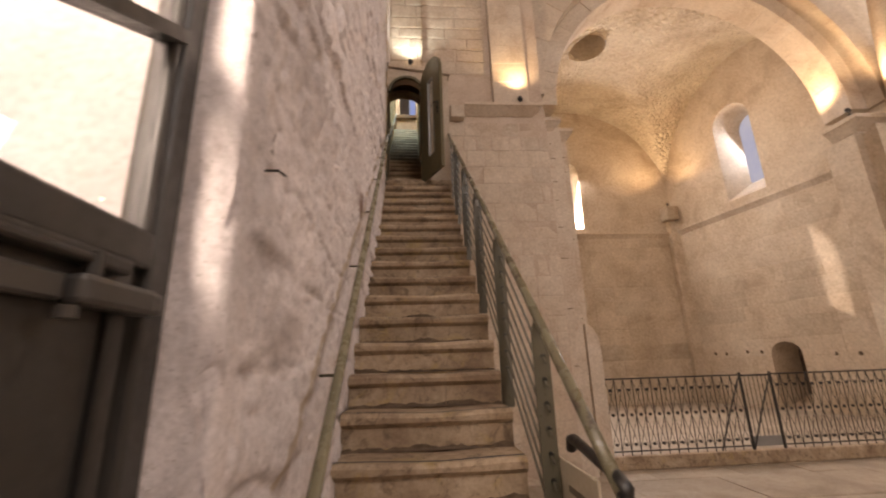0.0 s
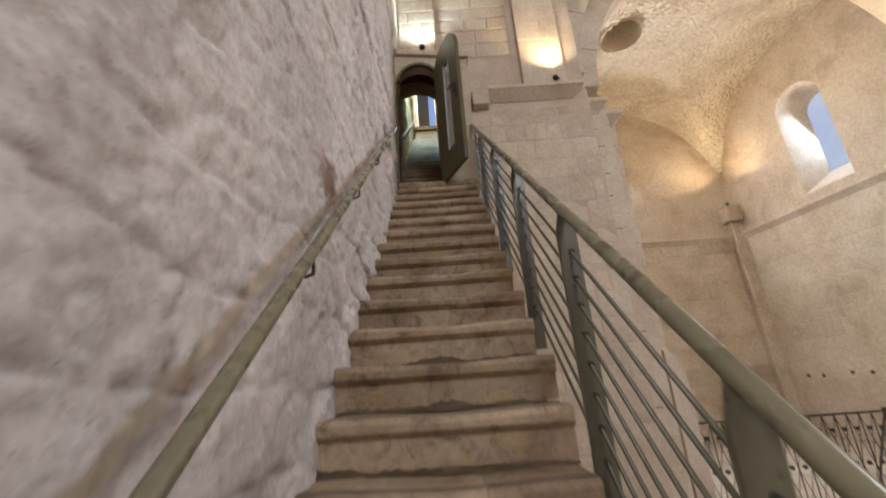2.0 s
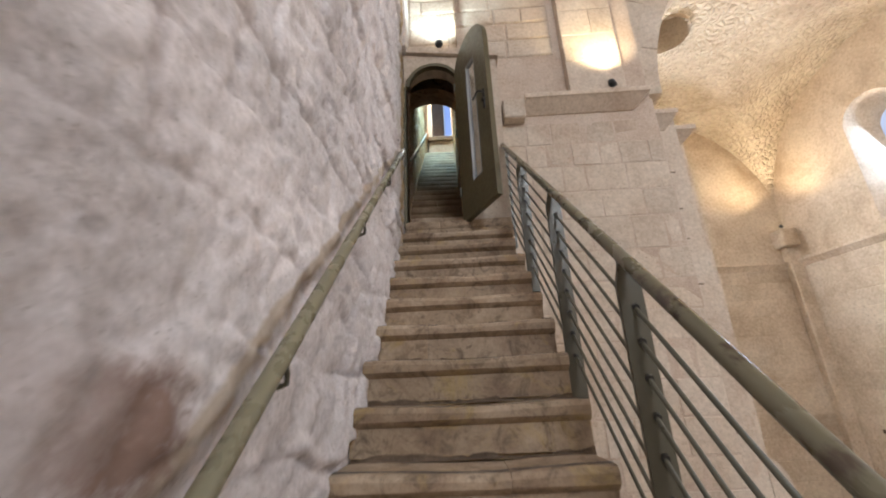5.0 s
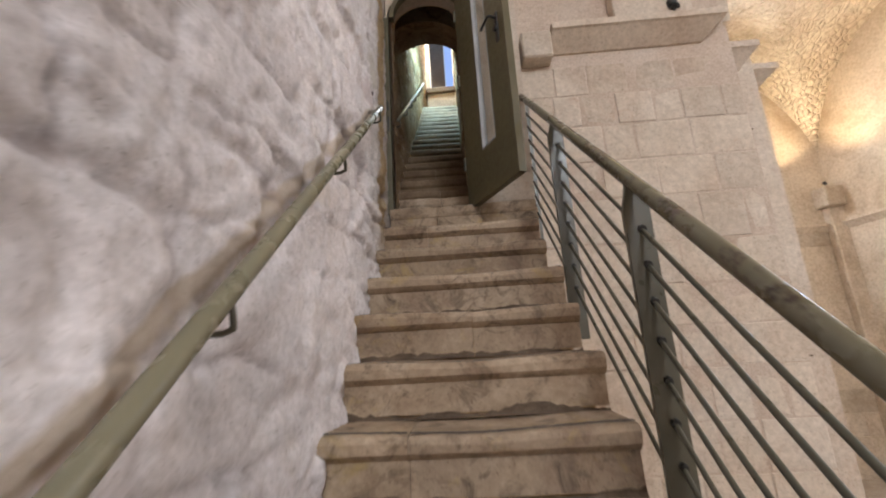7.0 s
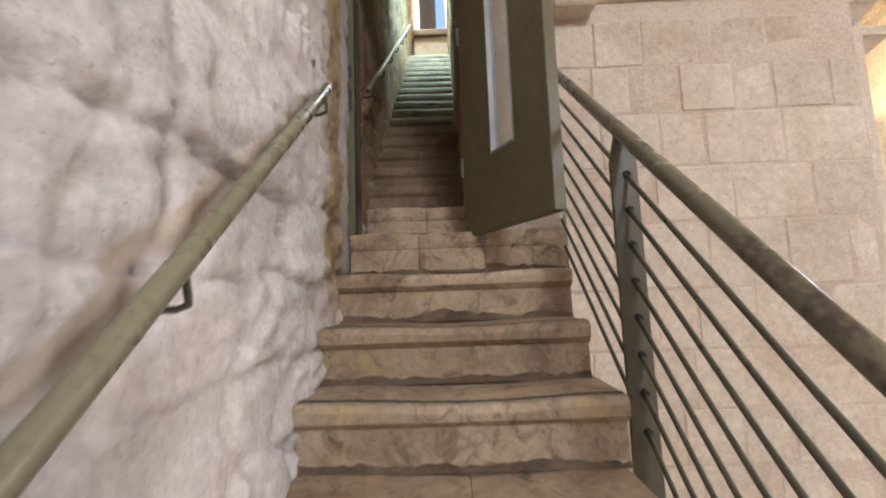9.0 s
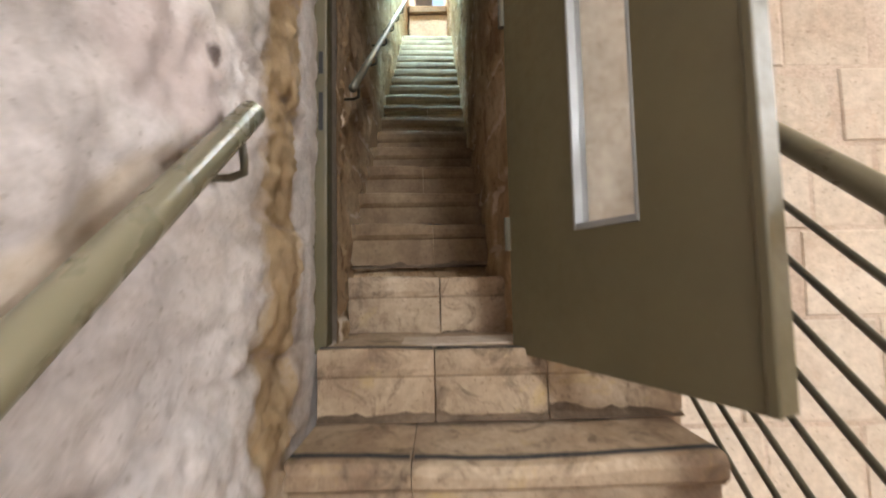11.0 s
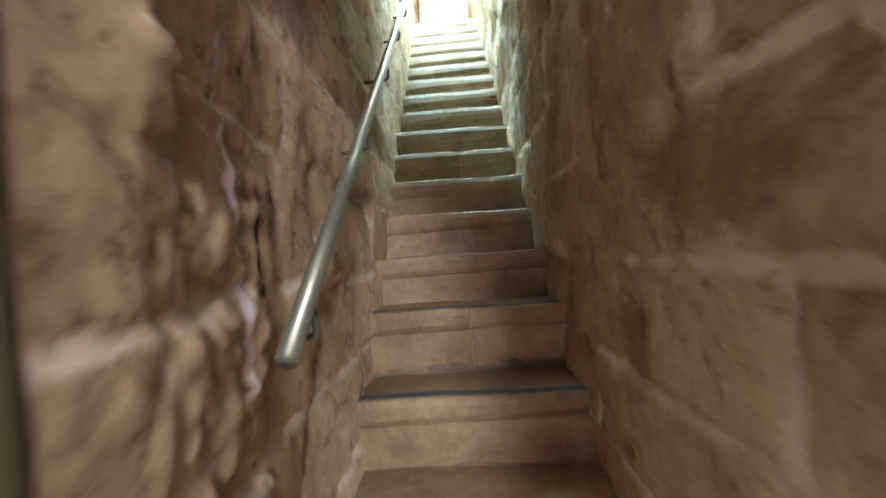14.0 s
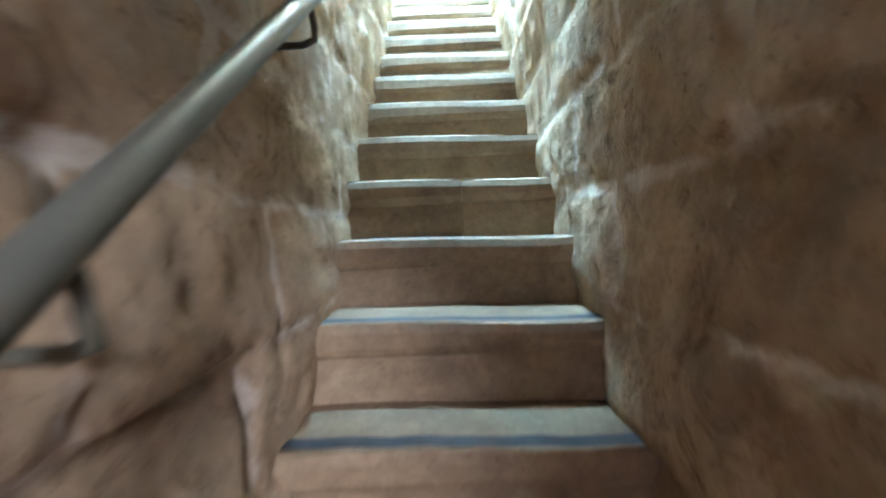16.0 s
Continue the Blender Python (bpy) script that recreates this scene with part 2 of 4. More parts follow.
def mortar_and_pit_shade(m, color, low, high, amount):
    """Mortar shows in the joints of a rubble face, broken up by grain. Limewash pits and grooves take painted shade
    from the same mask.
    """
    t = m.node_tree
    b = t.nodes["Principled BSDF"]
    col = b.inputs["Base Color"].links[0].from_socket
    at = t.nodes.new("ShaderNodeAttribute")
    at.attribute_name = "mortar"
    add = t.nodes.new("ShaderNodeMath")
    add.operation = "MULTIPLY"
    t.links.new(at.outputs["Fac"], add.inputs[0])
    t.links.new(ramp(t, noise_tex(t, 16, 8, 0.7), [(0.3, (0.2,) * 3), (0.65, (1.3,) * 3)]), add.inputs[1])
    mask = ramp(t, add.outputs[0], [(low, (0, 0, 0)), (high, (amount,) * 3)])
    t.links.new(mixed(t, col, color, mask), b.inputs["Base Color"])


# darker joints, and shade painted into pits and grooves
mortar_and_pit_shade(M_LIME, (0.47, 0.4, 0.38), 0.2, 0.8, 0.7)
marks(M_LIME, ((WALL_FACE, 3.03, 2.6, 0.15, 0.11, (0.3, 0.19, 0.15), 0.95), (WALL_FACE, 2.9, 2.63, 0.16, 0.1, (0.55, 0.46, 0.43), 0.6), (WALL_FACE, 3.26, 2.05, 0.09, 0.11, (0.42, 0.37, 0.36), 0.7), (WALL_FACE, 1.17, 2.05, 0.02, 0.045, (0.08, 0.04, 0.025), 1.0),
               (WALL_FACE, 1.45, 1.5, 0.24, 0.1, (0.5, 0.44, 0.42), 0.6), (WALL_FACE, 5.6, 4.78, 0.018, 0.018, (0.05, 0.035, 0.03), 1.0), (WALL_FACE, 5.52, 4.72, 0.14, 0.1, (0.5, 0.4, 0.38), 0.6),
               (WALL_FACE, 5.62, 4.95, 0.16, 0.12, (0.52, 0.46, 0.38), 0.7), (WALL_FACE, 4.75, 3.86, 0.1, 0.1, (0.6, 0.52, 0.44), 0.6)))
M_ASHLAR = stone("pale_ashlar", (0.72, 0.635, 0.54), (0.65, 0.555, 0.455), (0.53, 0.42, 0.33), 1.6, 28, (0.5, 0.365, 0.275), (0.58, 0.76), 0.4, each=0.1)
chiselled(M_ASHLAR, 7.0, 0.014, 0.5)
M_JOINT = stone("sandy_mortar", (0.66, 0.555, 0.46), (0.6, 0.485, 0.39), (0.5, 0.385, 0.3), 3, 60, bump=0.6)
M_VAULT = stone("vault_rubble_plaster", (0.74, 0.66, 0.54), (0.65, 0.56, 0.44), (0.5, 0.4, 0.3), 0.8, 9, (0.36, 0.26, 0.17), (0.6, 0.8), 0.9, depth=0.05, cells=6.5, cell_depth=0.09)
M_BAY = stone("bay_wall_stone", (0.72, 0.63, 0.52), (0.64, 0.54, 0.43), (0.5, 0.4, 0.3), 0.9, 14, (0.38, 0.27, 0.18), (0.6, 0.85), 0.5, each=0.15, depth=0.02)
chiselled(M_BAY, 5.0, 0.02, 0.5)
M_STEP = stone("worn_step_stone", (0.54, 0.43, 0.32), (0.42, 0.32, 0.225), (0.26, 0.18, 0.125), 3.4, 40, (0.14, 0.1, 0.068), (0.51, 0.68), 0.45, 0.7, each=0.2, depth=0.008)
tint = M_STEP.node_tree
tint.links.new(mixed(tint, tint.nodes["Principled BSDF"].inputs["Base Color"].links[0].from_socket, (0.46, 0.33, 0.12), ramp(tint, noise_tex(tint, 4.5, 8, 0.7, 0.8), [(0.56, (0, 0, 0)), (0.72, (0.6,) * 3)])), tint.nodes["Principled BSDF"].inputs["Base Color"])
M_PASS = stone("brown_passage_stone", (0.6, 0.46, 0.3), (0.47, 0.33, 0.2), (0.3, 0.19, 0.11), 2.2, 26, (0.17, 0.095, 0.045), (0.54, 0.66), 0.6, each=0.2, depth=0.02)
chiselled(M_PASS, 7.0, 0.016, 0.5)
chiselled(M_PASS, 22.0, 0.006, 0.6)
mortar_and_pit_shade(M_PASS, (0.66, 0.54, 0.42), 0.16, 0.55, 0.85)
marks(M_PASS, ((-0.4, 6.62, 5.4, 0.014, 0.3, (0.72, 0.62, 0.62), 0.85), (0.235, 6.69, 5.44, 0.19, 0.11, (0.17, 0.085, 0.04), 0.7), (0.235, 7.5, 5.75, 0.12, 0.08, (0.2, 0.12, 0.06), 0.6),
               (0.235, 6.95, 5.15, 0.1, 0.16, (0.2, 0.1, 0.05), 0.6), (-0.43, 7.0, 5.95, 0.22, 0.12, (0.14, 0.08, 0.05), 0.7), (-0.43, 6.95, 5.2, 0.25, 0.1, (0.55, 0.38, 0.22), 0.5)))
M_PSTEP = stone("passage_step_stone", (0.31, 0.22, 0.135), (0.24, 0.16, 0.093), (0.155, 0.097, 0.055), 3.0, 40, (0.1, 0.065, 0.045), (0.6, 0.75), 0.35, 0.6, each=0.15, depth=0.006)
M_OCHRE = stone("ochre_mortar_band", (0.6, 0.44, 0.24), (0.5, 0.34, 0.17), (0.36, 0.23, 0.11), 5, 40, bump=0.7, depth=0.02)
M_FLOOR = stone("floor_slab_stone", (0.5, 0.43, 0.36), (0.42, 0.35, 0.28), (0.32, 0.26, 0.2), 1.5, 30, bump=0.25, rough=0.6, each=0.15)
M_STEEL = paint("olive_painted_steel", (0.088, 0.079, 0.053), 0.36, wear=(0.05, 0.04, 0.03))
M_RAIL = paint("sage_painted_handrail", (0.21, 0.19, 0.125), 0.28, wear=(0.07, 0.05, 0.035), amount=0.6, fine=16)
M_SCUFF = paint("scuffed_sage_handrail", (0.145, 0.128, 0.082), 0.26, wear=(0.06, 0.04, 0.028), amount=0.92, fine=7, at=(0.53, 0.6))
M_DOOR = paint("olive_brown_door_paint", (0.116, 0.096, 0.05), 0.42, amount=0.1)
M_GREY = paint("grey_door_paint", (0.042, 0.038, 0.034), 0.45, amount=0.1)
M_GREYL = paint("pale_grey_steel", (0.24, 0.235, 0.225), 0.4, amount=0.1)
M_CLOSER = paint("worn_grey_closer_metal", (0.1, 0.094, 0.088), 0.38, 0.4, amount=0.2)
M_IRON = paint("black_iron", (0.03, 0.026, 0.022), 0.5, wear=(0.12, 0.06, 0.03))
M_BLACK = paint("black_plastic", (0.015, 0.014, 0.013), 0.4, amount=0.05)
M_SIGN = paint("beige_sign_board", (0.42, 0.36, 0.27), 0.5, amount=0.1)
M_INK = paint("brown_sign_ink", (0.12, 0.09, 0.06), 0.6, amount=0.0)
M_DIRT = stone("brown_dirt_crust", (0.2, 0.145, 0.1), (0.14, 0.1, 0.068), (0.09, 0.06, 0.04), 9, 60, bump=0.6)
M_STRIP = paint("worn_black_grip_strip", (0.04, 0.041, 0.043), 0.85, wear=(0.2, 0.16, 0.12), amount=0.8, fine=22)
# rubble darkened so that its colour carries the shade inside recesses
M_DARK = stone("shadowed_rubble", (0.2, 0.15, 0.1), (0.14, 0.1, 0.07), (0.08, 0.06, 0.04), 3, 30)
M_GALV, _t, _b = material("bare_steel_handrail", 0.3, 0.6)
_b.inputs["Base Color"].default_value = (0.18, 0.17, 0.13, 1)
_t.links.new(ramp(_t, noise_tex(_t, 30, 6), [(0.3, (0.32,) * 3), (0.7, (0.44,) * 3)]), _b.inputs["Roughness"])
M_GLASS, _t, _b = material("clear_glass", 0.02)
_b.inputs["Transmission Weight"].default_value, _b.inputs["IOR"].default_value = 1.0, 1.45
M_BULB, _t, _b = material("lit_lamp_lens", 0.3)
_b.inputs["Emission Color"].default_value, _b.inputs["Emission Strength"].default_value = (1.0, 0.85, 0.6, 1), 14


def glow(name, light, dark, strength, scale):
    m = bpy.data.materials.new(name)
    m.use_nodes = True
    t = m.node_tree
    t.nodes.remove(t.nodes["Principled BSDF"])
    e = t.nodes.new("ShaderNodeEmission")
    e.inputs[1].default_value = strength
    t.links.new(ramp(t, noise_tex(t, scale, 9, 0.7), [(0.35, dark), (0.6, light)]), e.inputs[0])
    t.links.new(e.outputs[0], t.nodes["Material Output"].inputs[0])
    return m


# the outside wall emits its brightness itself; no sun falls on it
M_OUT = glow("glowing_outside_wall", (1.0, 0.93, 0.84), (0.66, 0.55, 0.45), 0.72, 9)
M_OUTBLUE = glow("bright_blue_sky_distance", (0.36, 0.52, 1.0), (0.3, 0.45, 0.95), 0.9, 1.0)
M_OUTPALE = glow("pale_sky_distance", (0.72, 0.8, 1.0), (0.6, 0.7, 1.0), 0.8, 1.0)



# ---- mesh helpers ----
def part(name, bm, mat, parent=None, label="", smooth=False):
    me = bpy.data.meshes.new(name)
    bm.normal_update()
    bm.to_mesh(me)
    bm.free()
    if mat:
        me.materials.append(mat)
    if smooth:
        for p in me.polygons:
            p.use_smooth = True
    ob = new(name, me)
    ob.parent = parent
    if label:
        ob["label"] = label
    return ob


def thing(name, label, category, group="", at=(0, 0, 0), kind=""):
    ob = new(name)
    ob.location = at
    ob.empty_display_size = 0.1
    return tagged(ob, label, category, group, kind)


def box(x0, x1, y0, y1, z0, z1, bevel=0.0, segments=1, bm=None):
    bm = bm or bmesh.new()
    vs = [bm.verts.new(p) for p in ((x0, y0, z0), (x1, y0, z0), (x1, y1, z0), (x0, y1, z0), (x0, y0, z1), (x1, y0, z1), (x1, y1, z1), (x0, y1, z1))]
    fs = [bm.faces.new([vs[i] for i in f]) for f in ((3, 2, 1, 0), (4, 5, 6, 7), (0, 1, 5, 4), (1, 2, 6, 5), (2, 3, 7, 6), (3, 0, 4, 7))]
    if bevel:
        es = list({e for f in fs for e in f.edges})
        bmesh.ops.bevel(bm, geom=es, offset=bevel, segments=segments, affect="EDGES", profile=0.5)
    return bm


def prism(points, axis, a, b, bm=None):
    """A closed outline (pairs) drawn out along one axis from a to b."""
    bm = bm or bmesh.new()
    def at(p, q):
        return {"x": (q, p[0], p[1]), "y": (p[0], q, p[1]), "z": (p[0], p[1], q)}[axis]
    one = [bm.verts.new(at(p, a)) for p in points]
    two = [bm.verts.new(at(p, b)) for p in points]
    n = len(points)
    bm.faces.new(one)
    bm.faces.new(two[::-1])
    for i in range(n):
        bm.faces.new((one[i], two[i], two[(i + 1) % n], one[(i + 1) % n]))
    bmesh.ops.recalc_face_normals(bm, faces=bm.faces)
    return bm


def tube(points, r, sides=12, bm=None, caps=True):
    bm = bm or bmesh.new()
    pts = [Vector(p) for p in points]
    rings, ref = [], None
    for i, p in enumerate(pts):
        d = (pts[min(i + 1, len(pts) - 1)] - pts[max(i - 1, 0)]).normalized()
        if ref is None:
            ref = d.orthogonal().normalized()
        ref = (ref - d * ref.dot(d)).normalized()
        o = d.cross(ref)
        rr = r[i] if isinstance(r, (list, tuple)) else r
        rings.append([bm.verts.new(p + (ref * math.cos(a) + o * math.sin(a)) * rr) for a in [2 * math.pi * k / sides for k in range(sides)]])
    for a, b in zip(rings, rings[1:]):
        for k in range(sides):
            bm.faces.new((a[k], a[(k + 1) % sides], b[(k + 1) % sides], b[k]))
    if caps:
        bm.faces.new(rings[0][::-1])
        bm.faces.new(rings[-1])
    return bm


def fbm(p, octaves=5):
    return noise.fractal(p, 1.0, 2.0, octaves)


def arch_outline(x0, x1, z0, spring, steps=16, rise=None):
    """Outline of an opening with a round head: jambs at x0 and x1, foot z0."""
    c, r = (x0 + x1) / 2, (x1 - x0) / 2
    rise = rise or r
    pts = [(x0, z0), (x1, z0)]
    pts += [(c + r * math.cos(math.pi * i / steps), spring + rise * math.sin(math.pi * i / steps)) for i in range(steps + 1)]
    return pts


def holed(outer, holes, thick, m, splay=0.0):
    """A wall whose front lies in its own x-z plane, with openings cut through; the back is at y = thick."""
    bm = bmesh.new()
    loops, edges = [], []
    for outline in (outer, *holes):
        clean = [p for i, p in enumerate(outline) if math.dist(p, outline[i - 1]) > 1e-5]
        vs = [bm.verts.new((x, 0, z)) for x, z in clean]
        edges += [bm.edges.new((vs[i - 1], vs[i])) for i in range(len(vs))]
        loops.append([v.co.copy() for v in vs])
    bmesh.ops.triangle_fill(bm, use_beauty=True, use_dissolve=False, edges=edges, normal=(0, -1, 0))
    front = list(bm.faces)
    got = bmesh.ops.extrude_face_region(bm, geom=front)
    back = [g for g in got["geom"] if isinstance(g, bmesh.types.BMVert)]
    for v in back:
        v.co.y += thick
        for loop in loops[1:]:
            if splay and any((v.co.x - q.x) ** 2 + (v.co.z - q.z) ** 2 < 1e-9 for q in loop):
                cx = sum(q.x for q in loop) / len(loop)
                cz = sum(q.z for q in loop) / len(loop)
                v.co.x += (cx - v.co.x) * splay
                v.co.z += (cz - v.co.z) * splay
    bmesh.ops.recalc_face_normals(bm, faces=bm.faces)
    bm.transform(m)
    return bm


def block_mesh(w, h, d, chamfer, rnd):
    """A dressed stone, front at y = 0 facing -y, centred in x and z, with a softened uneven face."""
    bm = bmesh.new()
    hw, hh = w / 2, h / 2
    j = lambda s: rnd.uniform(-s, s)
    back = [bm.verts.new((x, d, z)) for x, z in ((-hw, -hh), (hw, -hh), (hw, hh), (-hw, hh))]
    mid = [bm.verts.new((x + j(0.004), chamfer, z + j(0.004))) for x, z in ((-hw, -hh), (hw, -hh), (hw, hh), (-hw, hh))]
    c = chamfer * 1.3
    front = [bm.verts.new((x + j(c * 0.5), j(0.004), z + j(c * 0.5))) for x, z in ((-hw + c, -hh + c), (hw - c, -hh + c), (hw - c, hh - c), (-hw + c, hh - c))]
    centre = bm.verts.new((j(w * 0.2), -abs(j(0.005)), j(h * 0.2)))
    for a, b in ((back, mid), (mid, front)):
        for i in range(4):
            bm.faces.new((a[i], a[(i + 1) % 4], b[(i + 1) % 4], b[i]))
    for i in range(4):
        bm.faces.new((front[i], front[(i + 1) % 4], centre))
    bmesh.ops.recalc_face_normals(bm, faces=bm.faces)
    return bm


def ashlar(parent, m, width, height, courses, mean, mat, seed, name="stone_block", keep=None, chamfer=0.007, proud=0.005, depth=0.05, gap=0.006):
    """Courses of separate blocks laid on a wall face; m puts the face's lower left corner, x along it, z up, -y outwards."""
    rnd = random.Random(seed)
    z = 0.0
    made = []
    while z < height - 0.05:
        h = min(courses * rnd.uniform(0.85, 1.18), height - z)
        if height - z - h < 0.15:
            h = height - z
        x = -rnd.uniform(0, mean * 0.5)
        while x < width - 0.02:
            w = mean * rnd.uniform(0.6, 1.45)
            if x < 0 and x + w < 0.15:
                w = 0.15 - x
            a, b = max(x, 0), min(x + w, width)
            if width - b < 0.15:
                b = width
            x = max(x + w, b)
            if keep and not keep(a, b, z, z + h):
                continue
            ob = part(name, block_mesh(b - a - gap, h - gap, depth, chamfer, rnd), mat, parent)
            ob.matrix_local = m @ Matrix.Translation(((a + b) / 2, -proud - rnd.uniform(-0.004, 0.006), z + h / 2))
            made.append(ob)
        z += h
    return made


# ---- plan ----
WALL_Y = 0.94              # its end at the lower door
WALL_X = WALL_FACE            # face of the long wall beside the stair
STAIR_R = 0.625            # open side of the stair
FLOOR = -0.281
RISE, RUN = 0.2058, 0.2415
Y0, Z0 = 2.573, 1.159      # nosing of the step counted as 0
END_Y = 6.42               # wall with the upper door
DOOR_Z = 4.25
IN_Y, IN_Z, IN_RUN, IN_RISE = 7.086, 4.722, 0.2281, 0.2041
PASS_L, PASS_R = -0.43, 0.235
BAY_Z = -0.1


# ---- the large structure ----
def rough_sheet(name, ys, zs, place, mat, parent, seed, amp, joint, cell, label="", flat=1.0, wander=0.12, gap=0.03, pillow=0.5, vein=0.0, lift=0.0, grit=0.16, pecked=99.0, sure=0.65):
    """A dense uneven wall face: broad bulges, pits, and irregular joints between stones."""
    verts, faces, depth_of = [], [], []
    for i, y in enumerate(ys):
        for k, z in enumerate(zs):
            p = Vector((y, z + lift, seed))
            wy, wz = fbm(p * 1.6, 4) * wander, fbm(p * 1.6 + Vector((9, 4, 1)), 4) * wander
            v = (p.y + wz) / cell[1]
            row = math.floor(v)
            hr = noise.cell_vector(Vector((row * 3.7, seed, 0.5)))
            u = (p.x + wy) / (cell[0] * (0.75 + 0.6 * hr.y)) + hr.x * 3.0
            col = math.floor(u)
            h = noise.cell_vector(Vector((col * 2.3 + 0.5, row * 5.1 + 0.5, seed)))
            fu, fv = u - col, v - row
            edge = min(min(fu, 1 - fu) * cell[0], min(fv, 1 - fv) * cell[1]) + 0.012 * fbm(p * 9.0, 3)
            crack = max(0.0, min(1.0, 1.0 - edge / gap)) * min(1.0, max(0.0, sure + 1.1 * noise.noise(p * 1.9 + Vector((0, 0, 7)))))
            bare = min(1.0, max(0.25, 0.75 + 1.1 * noise.noise(p * 0.9 + Vector((3, 3, 3)))))
            facet = (h.x - 0.5) * 0.9 + (h.y - 0.5) * (fu - 0.5) * 2.0 + (h.z - 0.5) * (fv - 0.5) * 2.0 - pillow * max(0.0, 1 - edge / (gap * 3.5))
            off = amp * (0.3 * fbm(p * 1.1, 3) + bare * 0.9 * facet + 0.24 * bare * fbm(p * 6.0, 4) + grit * fbm(p * 16.0, 3) + (0.36 * fbm(p * 34.0, 2) if y > pecked else 0.0)) - joint * crack * (0.4 + 0.6 * bare)
            if vein:
                line = abs(noise.noise(Vector((p.x * 1.3 + p.y * 0.5, p.y * 1.1 - p.x * 0.7, seed + 5)) + Vector((wy, wz, 0)) * 0.8))
                cut = max(0.0, 1 - line / 0.03) * bare
                off -= vein * cut + vein * 0.8 * min(1.0, line / 0.25) * bare
                # grooves enter the joint mask, so their shade is put into the colour
                crack = max(crack, 0.8 * cut)
                off -= amp * 0.55 * bare * (1 - min(1.0, abs(noise.noise(p * 5.0)) / 0.3))
            pit = noise.noise(p * 21.0 + Vector((1, 7, 2)))
            if pit > 0.36:
                off -= amp * 1.1 * (pit - 0.36)
                # pits beside them are darkened in colour too, as painted shade
                if vein:
                    crack = max(crack, min(0.35, (pit - 0.36) * 2))
            verts.append(place(y, z, off * flat))
            depth_of.append(crack)
    n = len(zs)
    for i in range(len(ys) - 1):
        for k in range(n - 1):
            faces.append((i * n + k, (i + 1) * n + k, (i + 1) * n + k + 1, i * n + k + 1))
    me = bpy.data.meshes.new(name)
    me.from_pydata(verts, [], faces)
    me.materials.append(mat)
    me.update()
    me.attributes.new("mortar", "FLOAT", "POINT").data.foreach_set("value", depth_of)
    for p in me.polygons:
        p.use_smooth = True
    ob = new(name, me)
    ob.parent = parent
    if label:
        ob["label"] = label
    return ob


def span(a, b, step):
    n = max(1, round((b - a) / step))
    return [a + (b - a) * i / n for i in range(n + 1)]


floor = tagged(part("floor", box(-1.2, 14.0, -9.0, 7.05, FLOOR - 0.4, FLOOR - 0.02), M_JOINT), "worn pale stone floor of the church", "floor", kind="structure")
bay_floor = tagged(part("floor_bay", box(2.0, 12.5, 7.0, 15.0, FLOOR - 0.4, BAY_Z), M_FLOOR), "raised pale stone floor of the side bay", "floor", kind="structure")
wall_left = tagged(part("wall_left", box(-1.2, WALL_X - 0.13, WALL_Y, 6.6, FLOOR - 0.3, 12.4), M_LIME), "limewashed rough rubble stone wall beside the stair", "wall", kind="structure")


def lime_face(y, z, o):
    """The face of the long wall, easing back towards the upper door."""
    ease = min(1.0, max(0.35, (6.3 - y) / 0.3))
    return (WALL_X + (min(o + 0.012, 0.03) - 0.01) * ease - 0.034 * min(1.0, max(0.0, (y - 5.95) / 0.2)), y, z)


for zs, step in ((span(FLOOR - 0.05, 7.6, 0.0145), 0.0145), (span(7.6, 12.4, 0.1), 0.1)):
    rough_sheet("wall_face", span(WALL_Y, 6.36, step), zs, lime_face, M_LIME, wall_left, 3.0, 0.034, 0.024, (0.62, 0.262), lift=-0.105, wander=0.1, gap=0.016, pillow=0.12, vein=0.007, grit=0.3, pecked=5.45)


def reveal_face(u, v, o):
    """The splayed jamb of the lower doorway."""
    return (WALL_X + 0.002 - 0.14 * max(u, 0), WALL_Y - 0.03 * u - o * 0.8 + 0.25 * max(-u, 0) + 0.03 * max(0, 0.25 - u), v)


rough_sheet("doorway_jamb", span(-0.25, 1.0, 0.1), span(FLOOR, 4.2, 0.03), reveal_face, M_LIME, wall_left, 8.0, 0.022, 0.016, (3.0, 0.46))
part("wall_above_door", box(-1.2, WALL_X, -0.75, WALL_Y, 2.85, 12.4), M_LIME, wall_left)
part("wall_before_door", box(-1.2, WALL_X, -9.0, -0.75, FLOOR - 0.3, 12.4), M_LIME, wall_left)

# wall with the upper door, and the passage that climbs inside it
wall_end = tagged(part("wall_end", holed([(-0.9, FLOOR), (2.4, FLOOR), (2.4, 12.4), (-0.9, 12.4)], [arch_outline(-0.35, 0.272, 4.0, 5.93, rise=0.29)], 0.05, Matrix.Translation((0, END_Y + 0.004, 0))), M_JOINT),
                  "pale ashlar wall with a round-headed doorway", "wall", kind="structure")
tagged(part("wall_nave_west", box(-1.2, 14.0, -9.4, -9.0, FLOOR, 12.4), M_ASHLAR), "plain pale stone wall closing the nave", "wall", kind="structure")
tagged(part("wall_nave_south", box(14.0, 14.4, -9.0, 7.6, FLOOR, 12.4), M_ASHLAR), "plain pale stone wall of the nave", "wall", kind="structure")
tagged(part("ceiling_nave", prism([(-1.3, 12.4)] + [(6.4 + 7.6 * math.cos(a), 9.6 + 3.2 * math.sin(a)) for a in [math.pi - math.pi * k / 20 for k in range(21)]] + [(14.1, 13.2), (-1.3, 13.2)], "y", -9.2, 7.0), M_VAULT),
       "plastered stone barrel vault over the nave", "ceiling", kind="structure")

